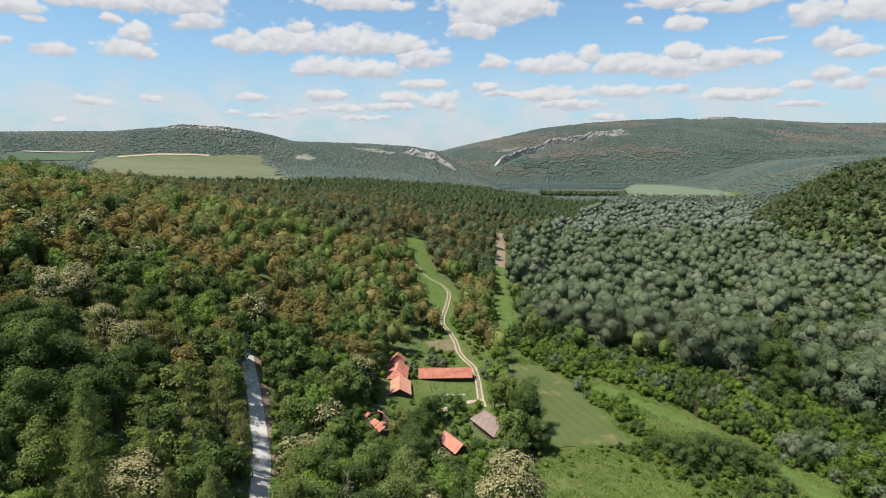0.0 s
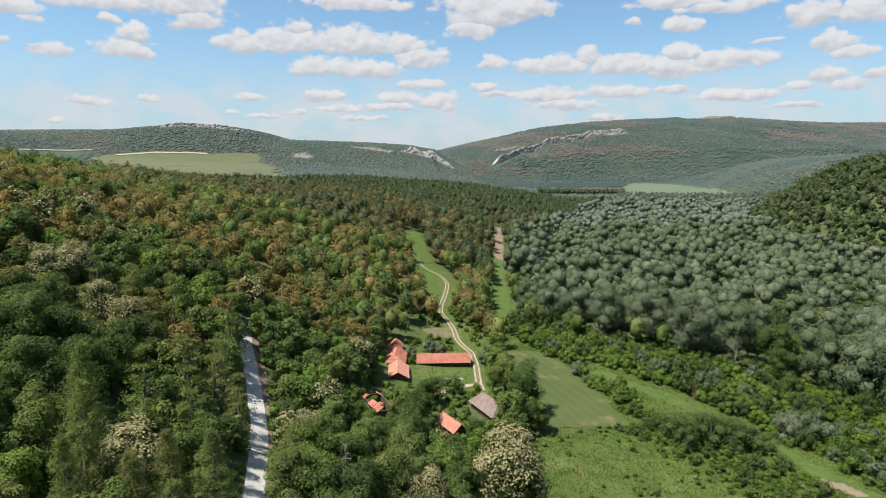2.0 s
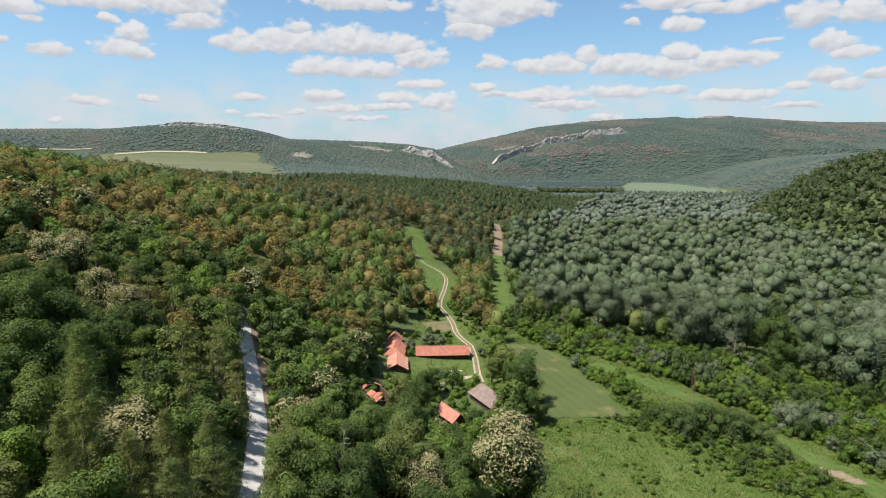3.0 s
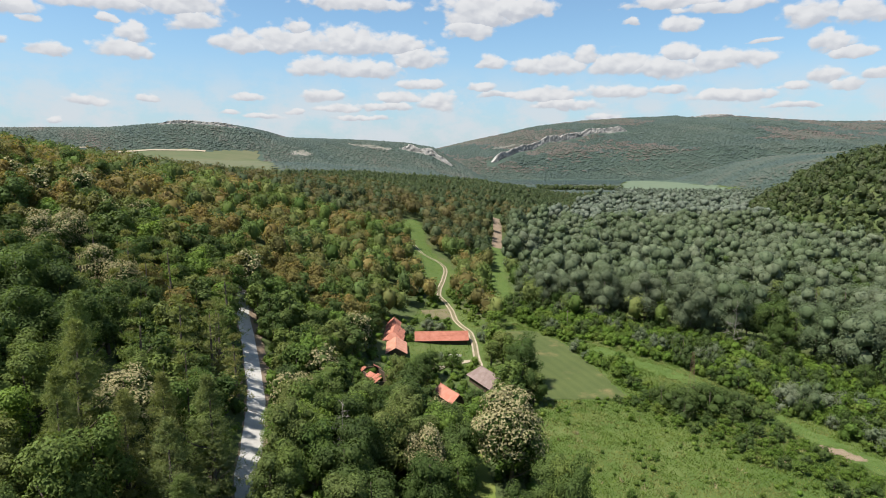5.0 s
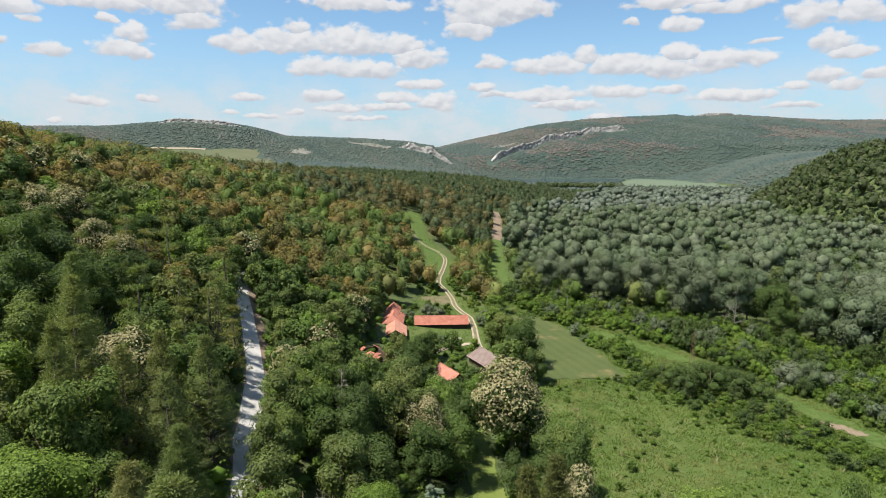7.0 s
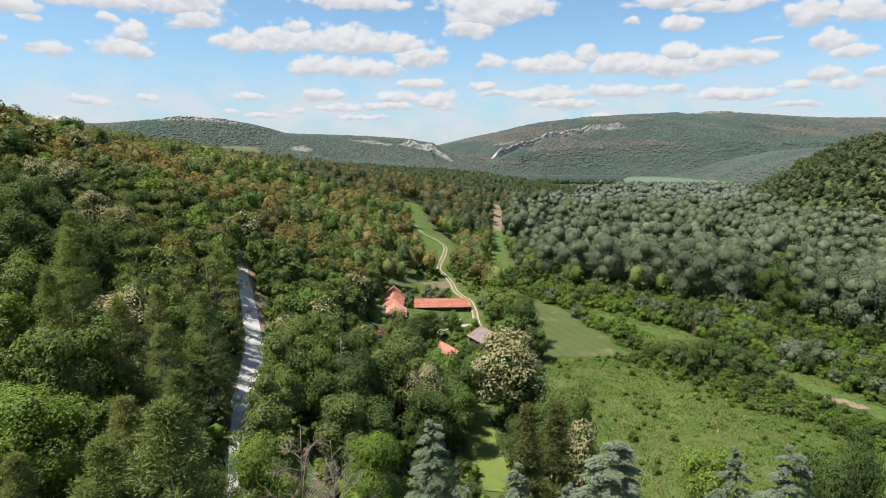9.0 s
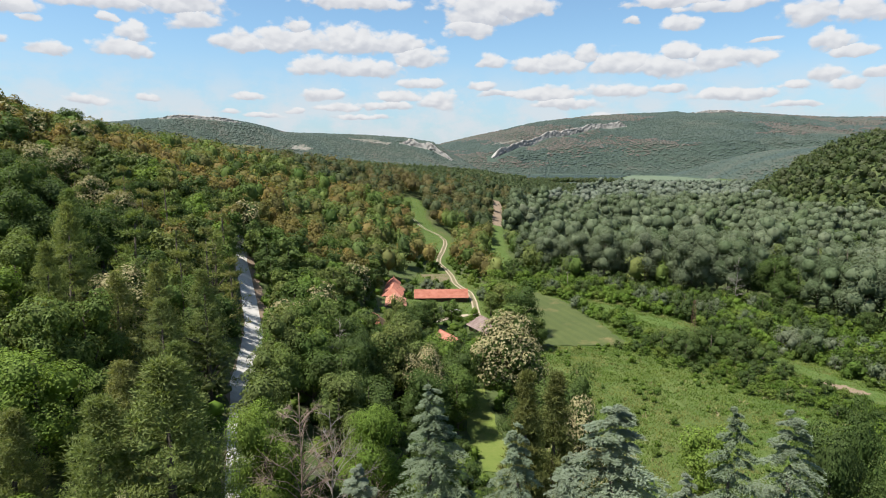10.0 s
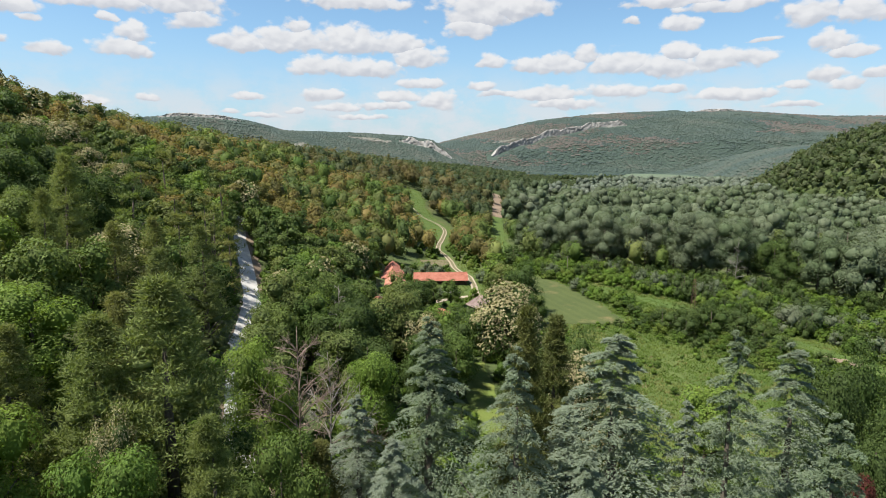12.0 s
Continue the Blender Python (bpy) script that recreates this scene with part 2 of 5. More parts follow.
def mown_material():
    """Mown meadow: swaths left by the mower, drier yellow spots where the soil is thin."""
    m, n, out = material("mown_meadow")
    co = n.add("ShaderNodeTexCoord")
    p = co.outputs["Object"]
    swath = n.add("ShaderNodeTexWave")
    swath.bands_direction = "DIAGONAL"
    swath.inputs["Scale"].default_value, swath.inputs["Distortion"].default_value, swath.inputs["Detail"].default_value, swath.inputs["Detail Scale"].default_value = 0.16, 1.6, 3.0, 1.2
    n.link(n.vec("MULTIPLY", p, (1.0, 0.35, 0.0)), swath.inputs["Vector"])
    big, mid, small = n.noise(p, 0.05, 4, 0.55), n.noise(p, 0.11, 5, 0.6), n.noise(p, 3.0, 4, 0.7)
    f = n.math("ADD", n.math("MULTIPLY", big, 0.4), n.math("ADD", n.math("MULTIPLY", small, 0.35), n.math("MULTIPLY", swath.outputs["Fac"], 0.07)))
    col = n.ramp(f, [(0.28, (0.044, 0.060, 0.018)), (0.48, (0.066, 0.083, 0.025)), (0.64, (0.090, 0.100, 0.036))])
    dry = n.smooth(n.math("ADD", mid, n.math("MULTIPLY", small, 0.2)), 0.66, 0.86)
    col = n.mix(n.math("MULTIPLY", dry, 0.7), col, (0.19, 0.140, 0.068))
    b = n.add("ShaderNodeBsdfPrincipled")
    n.link(col, b.inputs["Base Color"])
    b.inputs["Roughness"].default_value = 0.95
    b.inputs["Specular IOR Level"].default_value = 0.2
    bp = n.add("ShaderNodeBump")
    bp.inputs["Strength"].default_value, bp.inputs["Distance"].default_value = 0.6, 0.15
    n.link(small, bp.inputs["Height"])
    n.link(bp.outputs[0], b.inputs["Normal"])
    n.link(b.outputs[0], out.inputs[0])
    return m


LEAF_OAK = leaf_material("oak_leaves", [(0.060, 0.100, 0.022), (0.086, 0.126, 0.028), (0.114, 0.148, 0.037), (0.070, 0.106, 0.030), (0.134, 0.152, 0.044), (0.062, 0.098, 0.027)], jitter=0.36, through=0.32)
LEAF_BROWN = leaf_material("browned_oak_leaves", [(0.166, 0.138, 0.044), (0.202, 0.150, 0.050), (0.132, 0.132, 0.043), (0.186, 0.140, 0.049), (0.120, 0.128, 0.042), (0.146, 0.134, 0.045)], jitter=0.34)
LEAF_BRIGHT = leaf_material("bright_leaves", [(0.120, 0.182, 0.033), (0.146, 0.204, 0.038), (0.102, 0.162, 0.033)], jitter=0.34)
LEAF_PINE = leaf_material("pine_needles", [(0.124, 0.164, 0.051), (0.154, 0.184, 0.058), (0.188, 0.188, 0.069), (0.116, 0.158, 0.056)], jitter=0.26, through=0.42)
LEAF_CEDAR = leaf_material("cedar_needles", [(0.188, 0.226, 0.158), (0.212, 0.246, 0.184), (0.160, 0.202, 0.124)], jitter=0.16, through=0.42)
LEAF_WILLOW = leaf_material("willow_leaves", [(0.089, 0.116, 0.061), (0.110, 0.133, 0.076), (0.080, 0.109, 0.050), (0.124, 0.143, 0.087), (0.086, 0.113, 0.057)], jitter=0.26, through=0.27)
# same willows past 560 m, paled in the colour to stand for haze
LEAF_WILLOW_HAZE = leaf_material("hazed_willow_leaves", [(0.112, 0.136, 0.096), (0.132, 0.152, 0.114), (0.098, 0.122, 0.080), (0.146, 0.164, 0.124)], jitter=0.22, through=0.25)
LEAF_SHRUB = leaf_material("shrub_leaves", [(0.076, 0.128, 0.019), (0.106, 0.162, 0.025), (0.061, 0.104, 0.019), (0.125, 0.168, 0.032)], jitter=0.34)
LEAF_DARK = leaf_material("dark_leaves", [(0.050, 0.082, 0.021), (0.068, 0.100, 0.027), (0.058, 0.086, 0.027)])
# the bluish cast is distance haze, put straight into the leaf colour
LEAF_FAR_HAZE = leaf_material("hazed_far_leaves", [(0.052, 0.074, 0.066), (0.060, 0.082, 0.069), (0.070, 0.089, 0.072), (0.086, 0.091, 0.074), (0.108, 0.089, 0.078)], jitter=0.07, through=0.15)
# oaks further off, green and browned: colours muted to take in some haze
LEAF_SPUR = leaf_material("spur_leaves", [(0.058, 0.082, 0.036), (0.072, 0.096, 0.042), (0.064, 0.086, 0.040), (0.086, 0.102, 0.046), (0.054, 0.078, 0.036)], jitter=0.2)
LEAF_SPUR_BROWN = leaf_material("browned_spur_leaves", [(0.108, 0.100, 0.042), (0.126, 0.104, 0.042), (0.094, 0.098, 0.040), (0.116, 0.100, 0.042)], jitter=0.2)
LEAF_HILL = leaf_material("hill_leaves", [(0.054, 0.080, 0.027), (0.075, 0.098, 0.036), (0.063, 0.084, 0.031), (0.098, 0.112, 0.056), (0.049, 0.071, 0.027)])
LEAF_FIR = leaf_material("fir_needles", [(0.103, 0.116, 0.034), (0.128, 0.125, 0.040), (0.092, 0.110, 0.034)], jitter=0.25, through=0.35)
BLOSSOM = leaf_material("cream_blossom", [(0.214, 0.190, 0.092), (0.256, 0.230, 0.118)], through=0.15)
LEAF_PURPLE = leaf_material("copper_leaves", [(0.085, 0.022, 0.022), (0.10, 0.03, 0.025)])
GRASS = leaf_material("tall_grass", [(0.078, 0.126, 0.021), (0.102, 0.148, 0.028), (0.134, 0.170, 0.038), (0.160, 0.180, 0.050), (0.188, 0.188, 0.070)], jitter=0.24, through=0.3)
BARK = plain_material("bark", [(0.05, 0.04, 0.03), (0.12, 0.10, 0.075)], 1.5, 6, 0.95, 0.6, stretch=(3, 3, 0.6))
BARK_PALE = plain_material("pale_bark", [(0.13, 0.115, 0.095), (0.26, 0.235, 0.20)], 1.5, 6, 0.9, 0.5, stretch=(3, 3, 0.6))
GRAVEL = plain_material("white_gravel", [(0.306, 0.289, 0.264), (0.425, 0.408, 0.374), (0.493, 0.476, 0.442)], 0.35, 14, 0.95, 0.5)
VERGE = plain_material("reddish_earth", [(0.150, 0.108, 0.072), (0.225, 0.170, 0.118)], 0.5, 10, 0.95, 0.6)
DIRT = plain_material("track_earth", [(0.20, 0.16, 0.11), (0.29, 0.24, 0.17), (0.36, 0.305, 0.225)], 0.4, 10, 0.95, 0.5)
PLOUGH = plain_material("dry_weeds", [(0.085, 0.088, 0.040), (0.125, 0.108, 0.056), (0.165, 0.130, 0.076)], 0.3, 9, 0.95, 0.8, depth=0.2)
MOWN = mown_material()
RIDE_GRASS = plain_material("ride_grass", [(0.047, 0.081, 0.015), (0.063, 0.101, 0.019), (0.090, 0.116, 0.030)], 0.25, 7, 0.95, 0.9, depth=0.3)
LAWN_GRASS = plain_material("lawn_grass", [(0.082, 0.120, 0.020), (0.110, 0.144, 0.028), (0.146, 0.154, 0.044)], 0.3, 7, 0.95, 0.6, depth=0.2)
REED = plain_material("reed_bed", [(0.078, 0.108, 0.062), (0.092, 0.120, 0.072), (0.106, 0.132, 0.082)], 0.012, 9, 0.95, 0.6, depth=0.6)
CROP = plain_material("dry_crop", [(0.060, 0.082, 0.036), (0.078, 0.090, 0.042), (0.096, 0.097, 0.050), (0.120, 0.108, 0.064)], 0.006, 9, 0.95, 0.4, depth=0.4, stretch=(0.4, 2.2, 1))
CROP_GREEN = plain_material("green_crop", [(0.034, 0.060, 0.030), (0.044, 0.072, 0.036)], 0.01, 7, 0.95, 0.4)
ROCK = plain_material("limestone", [(0.150, 0.144, 0.131), (0.258, 0.247, 0.226), (0.345, 0.328, 0.298)], 0.05, 8, 0.95, 0.9, depth=3.0, stretch=(1, 1, 0.35))
SCREE_ROCK = plain_material("scree_rock", [(0.090, 0.095, 0.070), (0.150, 0.142, 0.115), (0.215, 0.205, 0.180)], 0.05, 8, 0.95, 0.9, depth=1.5)
CLAY = plain_material("clay_tile", [(0.255, 0.090, 0.057), (0.334, 0.128, 0.084), (0.378, 0.175, 0.127)], 0.6, 7, 0.85, 0.4, per_object=0.12)
CLAY_OLD = plain_material("weathered_tile", [(0.125, 0.088, 0.074), (0.175, 0.128, 0.110), (0.225, 0.175, 0.155)], 0.6, 7, 0.9, 0.5, per_object=0.12)
PLASTER = plain_material("old_plaster", [(0.42, 0.38, 0.31), (0.58, 0.54, 0.46)], 0.5, 8, 0.9, 0.3)
STONE = plain_material("wall_stone", [(0.24, 0.21, 0.17), (0.42, 0.38, 0.32)], 0.9, 6, 0.95, 0.6)
WOOD = plain_material("dark_timber", [(0.045, 0.030, 0.020), (0.10, 0.07, 0.045)], 1.0, 8, 0.85, 0.4, stretch=(4, 4, 0.6))
RUST = plain_material("rusty_steel", [(0.10, 0.055, 0.035), (0.17, 0.095, 0.060)], 2.0, 8, 0.8, 0.2)


def glass_material():
    m, n, out = material("window_glass")
    b = n.add("ShaderNodeBsdfPrincipled")
    b.inputs["Base Color"].default_value = (0.02, 0.025, 0.03, 1)
    b.inputs["Roughness"].default_value = 0.08
    n.link(b.outputs[0], out.inputs[0])
    return m


def water_material():
    m, n, out = material("lake_water")
    b = n.add("ShaderNodeBsdfPrincipled")
    b.inputs["Base Color"].default_value = (0.03, 0.05, 0.055, 1)
    b.inputs["Roughness"].default_value = 0.12
    co = n.add("ShaderNodeTexCoord")
    bp = n.add("ShaderNodeBump")
    bp.inputs["Strength"].default_value, bp.inputs["Distance"].default_value = 0.25, 0.3
    n.link(n.noise(co.outputs["Object"], 0.25, 4), bp.inputs["Height"])
    n.link(bp.outputs[0], b.inputs["Normal"])
    n.link(b.outputs[0], out.inputs[0])
    return m


def ground_material():
    """Grass where the land lies open, leaf litter and low growth under the woods; far ground is tinted for haze."""
    m, n, out = material("ground_cover")
    co = n.add("ShaderNodeTexCoord")
    att = n.add("ShaderNodeAttribute", attribute="wood")
    p = co.outputs["Object"]
    big, mid, small = n.noise(p, 0.03, 5, 0.6), n.noise(p, 0.22, 5, 0.65), n.noise(p, 2.2, 4, 0.7)
    f = n.math("ADD", n.math("MULTIPLY", big, 0.40), n.math("ADD", n.math("MULTIPLY", mid, 0.35), n.math("MULTIPLY", small, 0.25)))
    open_land = n.ramp(f, [(0.34, (0.042, 0.072, 0.014)), (0.47, (0.056, 0.086, 0.018)), (0.56, (0.076, 0.102, 0.026)), (0.68, (0.120, 0.122, 0.054))])
    under = n.ramp(f, [(0.34, (0.034, 0.050, 0.016)), (0.50, (0.060, 0.082, 0.026)), (0.60, (0.088, 0.092, 0.038)), (0.70, (0.120, 0.104, 0.056))])
    edge = n.smooth(n.math("ADD", att.outputs["Fac"], n.math("MULTIPLY", n.math("SUBTRACT", mid, 0.5), 0.8)), 0.35, 0.65)
    col = n.mix(edge, open_land, under)
    # far ground matches the far woods: bluish green with the haze painted in
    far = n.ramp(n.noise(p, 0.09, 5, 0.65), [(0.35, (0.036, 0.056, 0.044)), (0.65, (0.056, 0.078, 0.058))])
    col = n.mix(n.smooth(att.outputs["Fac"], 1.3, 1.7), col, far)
    b = n.add("ShaderNodeBsdfPrincipled")
    n.link(col, b.inputs["Base Color"])
    b.inputs["Roughness"].default_value = 0.95
    b.inputs["Specular IOR Level"].default_value = 0.2
    bp = n.add("ShaderNodeBump")
    bp.inputs["Strength"].default_value, bp.inputs["Distance"].default_value = 0.8, 0.35
    n.link(n.math("ADD", n.math("MULTIPLY", small, 0.5), mid), bp.inputs["Height"])
    n.link(bp.outputs[0], b.inputs["Normal"])
    n.link(b.outputs[0], out.inputs[0])
    return m


GLASS, WATER, GROUND = glass_material(), water_material(), ground_material()

# ---- the lie of the land ----
def sstep(a, b, v):
    t = np.clip((v - a) / (b - a), 0.0, 1.0)
    return t * t * (3 - 2 * t)


def hill_noise(x, y, scale, seed):
    """Soft rolling noise made of a few crossed waves."""
    r = np.random.RandomState(seed)
    out = 0
    for k in range(5):
        a, f, p = r.uniform(0, 6.28), r.uniform(0.6, 1.8) / scale, r.uniform(0, 6.28)
        out = out + np.sin((x * np.cos(a) + y * np.sin(a)) * 6.28 * f + p)
    return out / 5


def crest_left(x):
    return np.interp(x, [-2400, -1637, -1219, -1060, -927, -800, -718, -593, -280, -120, -29, 60, 180], [185, 192, 194, 206, 217, 208, 194, 158, 148, 138, 122, 70, 0])


def crest_right(x):
    return np.interp(x, [-900, -40, 188, 472, 729, 1000, 1184, 1230, 1469, 1753, 2231, 3500], [60, 133, 185, 242, 276, 292, 305, 296, 299, 282, 273, 250])


def foot_right(y):
    """Where the flood plain ends and the right-hand slopes begin."""
    return np.interp(y, [0, 250, 400, 510, 600, 670, 760, 900, 1000, 1200, 1350], [480, 330, 282, 303, 320, 342, 392, 480, 555, 690, 722])


def height(x, y):
    """The lie of the land, in metres over the lowest meadow."""
    x, y = np.asarray(x, float), np.asarray(y, float)
    # valley floor, with the low shoulder that carries the track
    z = 2.0 * sstep(120, 230, y) + 0.6 * hill_noise(x, y, 90, 3)
    # wooded hillside on the left and its long spur into the valley
    foot = np.interp(y, [-400, 40, 90, 140, 230, 330, 430, 500, 720, 900, 1290, 1800, 2400], [30, 8, 0, -18, -24, 8, 50, 84, 140, 190, 250, 150, 60])
    rise = np.interp(y, [0, 250, 300, 400, 470, 720, 900, 1200, 1700], [130, 124, 113, 82, 65, 43, 38, 54, 76])
    reach = np.interp(y, [0, 90, 170, 300, 470, 720, 1000, 1300], [255, 235, 178, 250, 165, 140, 170, 330])
    d = foot - x
    soft = np.where(d > 30, d, np.where(d > -30, (d + 30) ** 2 / 120, 0))
    z = z + rise * (1 - np.exp(-soft / reach)) + sstep(20, 120, d) * 3.0 * hill_noise(x, y, 130, 5)
    # rounded hill on the right, with a sharp foot
    dr = x - foot_right(y)
    softr = np.where(dr > 20, dr, np.where(dr > -20, (dr + 20) ** 2 / 80, 0))
    end = 1 - sstep(640, 900, y - 0.25 * np.clip(x - 500, 0, None))
    z = z + (92 * (1 - np.exp(-softr / 90)) + 3.5 * hill_noise(x, y, 120, 6) * sstep(0, 60, dr)) * end
    # the ridge behind it, beyond the reed bed
    db = x - np.interp(y, [1250, 1350, 1500, 1650, 1900], [720, 722, 735, 760, 830])
    softb = np.where(db > 20, db, np.where(db > -20, (db + 20) ** 2 / 80, 0))
    z = z + (98 * (1 - np.exp(-softb / 120)) + 5 * hill_noise(x, y, 190, 14) * sstep(0, 90, db)) * sstep(1180, 1430, y) * (1 - sstep(1900, 2350, y))
    # far hills: the flat-topped one and the mountain with the cliffs
    left = crest_left(x) * (0.30 * sstep(1500, 1750, y) + 0.70 * sstep(1800, 2250, y)) * (1 - 0.25 * sstep(2350, 3600, y))
    zl = np.maximum(z, left)
    z = np.where(y > 1300, zl, z)
    foot_m = 2270 - 0.40 * np.clip(x - 620, 0, 1000)
    cr = crest_right(x) + 6 * hill_noise(x, y, 500, 9)
    f = (y - foot_m) / (3050 - foot_m)
    prof = np.interp(f, [0, 0.08, 0.25, 0.45, 0.75, 1.0, 1.25], [0, 0.10, 0.42, 0.60, 0.86, 1.0, 0.97])
    gully = 9 * hill_noise(x, y * 0.45, 170, 12) * sstep(0.03, 0.2, f) * (1 - sstep(0.75, 0.95, f))
    lift = (cr * prof + gully) * sstep(-250, 120, x + (y - 2300) * 0.4)
    z = np.maximum(z, np.where(f > 0, lift, -50))
    return z


def inside(x, y, poly):
    """Which of the points lie inside the polygon."""
    x, y = np.asarray(x, float), np.asarray(y, float)
    hit = np.zeros(x.shape, bool)
    for (x0, y0), (x1, y1) in zip(poly, poly[1:] + poly[:1]):
        cross = (y0 > y) != (y1 > y)
        with np.errstate(divide="ignore", invalid="ignore"):
            hit ^= cross & (x < (x1 - x0) * (y - y0) / (y1 - y0 + 1e-12) + x0)
    return hit


def line_distance(x, y, line):
    best = np.full(np.shape(x), 1e9)
    for (x0, y0), (x1, y1) in zip(line, line[1:]):
        dx, dy = x1 - x0, y1 - y0
        t = np.clip(((x - x0) * dx + (y - y0) * dy) / (dx * dx + dy * dy), 0, 1)
        best = np.minimum(best, np.hypot(x - x0 - t * dx, y - y0 - t * dy))
    return best


ROAD = [(-8, -60), (-14, 20), (-21.5, 58), (-28, 79), (-31.7, 90.3), (-37, 112), (-42, 130), (-49.5, 150), (-58.2, 171), (-63, 186), (-68, 206), (-73, 245)]
TRACK = [(13.6, 190), (13, 197.8), (13.1, 213.8), (12.2, 229.1), (8.9, 238.2), (6.8, 246.6), (5.6, 261.4), (3, 274), (-0.3, 283.2), (0, 296.8), (1.8, 312.2), (3.6, 334), (3, 343.8), (-1.4, 352.2), (-6.5, 354), (-11.8, 359.2), (-16.5, 371.8), (-22.9, 384.8), (-28.4, 388.5)]
SPUR = [(14, 196), (9.5, 194.5), (3, 190), (-2, 184)]
FIELD = [(22.1, 232.7), (37.8, 230.9), (46.5, 217.4), (52.3, 189.9), (56.3, 165.3), (45.6, 164), (30.8, 162.2), (31.3, 182.9), (24.7, 205.9)]
CLEARING = [(-32.1, 425.2), (-16.8, 449.4), (-10.7, 414.3), (-8.2, 385.7), (-3.2, 364.9), (3.0, 337.4), (0.8, 306.4), (-2.5, 286.4), (-6.5, 303.6), (-10.9, 331.9), (-9.8, 347.8), (-17.1, 361.3), (-22.4, 395.2)]
BREAK_TOP = [(42, 430), (46, 470), (50.5, 514), (54, 560)]
BREAK_LOW = [(31, 262), (32, 300), (34, 335), (38, 380), (42, 432)]
GLADE = [(-14, 170), (-9, 168), (-8, 180), (-11, 192), (-17, 192)]
YARD = [(-11, 184), (16, 182), (23, 236), (11, 266), (-8, 268), (-12, 240)]
LAWN = [(7.5, 132), (8.4, 120), (9.4, 105), (11, 92)]
OPEN = [(23, 240), (31, 276), (58, 247), (80, 232), (97, 214), (115, 200), (127, 178), (142, 160), (155, 120), (120, 50), (62, 50), (36, 78), (22, 108), (17, 148), (30, 160), (24, 190)]
REEDS = [(413, 1345), (560, 1300), (715, 1330), (738, 1500), (765, 1660), (790, 1900), (790, 2080), (680, 2170), (560, 1850), (470, 1560)]
LAKE = [(120, 1880), (330, 1780), (560, 1860), (640, 2060), (760, 2170), (640, 2262), (330, 2268), (100, 2230)]

CROP_LAND = [(-1131, 1932), (-1077, 1967), (-743, 1975), (-598, 2032), (-468, 1693), (-308, 1216), (-215, 1060), (-420, 1040), (-700, 1180), (-950, 1600)]
SCREE = [[(-505, 2030), (-460, 2052), (-415, 2012), (-440, 1985), (-492, 2000)], [(-335, 2142), (-240, 2126), (-160, 2100), (-176, 2072), (-300, 2108)], [(205, 2625), (250, 2665), (335, 2730), (345, 2700), (270, 2630)]]
RIDE = [(56, 209), (68, 192), (78, 178), (84, 164), (89, 152), (96, 138), (104, 115), (110, 80)]
CLIFF_RIGHT = [(215, 2420), (326, 2550), (420, 2620), (502, 2665), (676, 2720), (838, 2712)]
CLIFF_GORGE = [(-140, 2104), (-90, 2092), (-47, 2080), (0, 2060), (44, 2036)]
CLIFF_MESA = [(-1010, 2186), (-900, 2184), (-800, 2186), (-715, 2194)]
CLIFF_TOP = [(1270, 3030), (1370, 3026), (1480, 3030)]


def open_ground(x, y):
    """Land without trees."""
    o = inside(x, y, OPEN) | inside(x, y, GLADE) | inside(x, y, YARD) | inside(x, y, CLEARING) | inside(x, y, FIELD)
    o |= line_distance(x, y, BREAK_LOW) < 6
    o |= line_distance(x, y, BREAK_TOP) < 4.2
    o |= (line_distance(x, y, TRACK) < 6.0) & (np.asarray(y) > 285) | inside(x, y, [(-15, 320), (-8, 298), (-3, 288), (-9, 348), (-22, 358)])
    o |= (line_distance(x, y, TRACK) < 4.5) | (line_distance(x, y, LAWN) < 3.6)
    return o | inside(x, y, REEDS) | inside(x, y, LAKE)


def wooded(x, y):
    # 2.0 marks land past 1120 m, whose ground colour carries haze
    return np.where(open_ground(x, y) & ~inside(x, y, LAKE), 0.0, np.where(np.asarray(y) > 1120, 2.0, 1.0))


def mesh_of(name, verts, faces, mats, smooth=False, tint=None, slots=None):
    """A mesh from arrays: vertices (n, 3) and faces (m, 3 or 4)."""
    me = bpy.data.meshes.new(name)
    verts, faces = np.asarray(verts, np.float32), np.asarray(faces, np.int32)
    k = faces.shape[1]
    me.vertices.add(len(verts))
    me.vertices.foreach_set("co", verts.ravel())
    me.loops.add(faces.size)
    me.loops.foreach_set("vertex_index", faces.ravel())
    me.polygons.add(len(faces))
    me.polygons.foreach_set("loop_start", np.arange(0, faces.size, k, dtype=np.int32))
    me.polygons.foreach_set("use_smooth", np.full(len(faces), smooth))
    for m in mats:
        me.materials.append(m)
    if slots is not None:
        me.polygons.foreach_set("material_index", np.asarray(slots, np.int32))
    if tint is not None:
        at = me.attributes.new("tint", "FLOAT", "POINT")
        at.data.foreach_set("value", np.asarray(tint, np.float32))
    me.update(calc_edges=True)
    return me


def bm_mesh(name, bm, mat, smooth=False):
    bmesh.ops.recalc_face_normals(bm, faces=bm.faces)
    me = bpy.data.meshes.new(name)
    bm.to_mesh(me)
    bm.free()
    for p in me.polygons:
        p.use_smooth = smooth
    me.materials.append(mat)
    return me


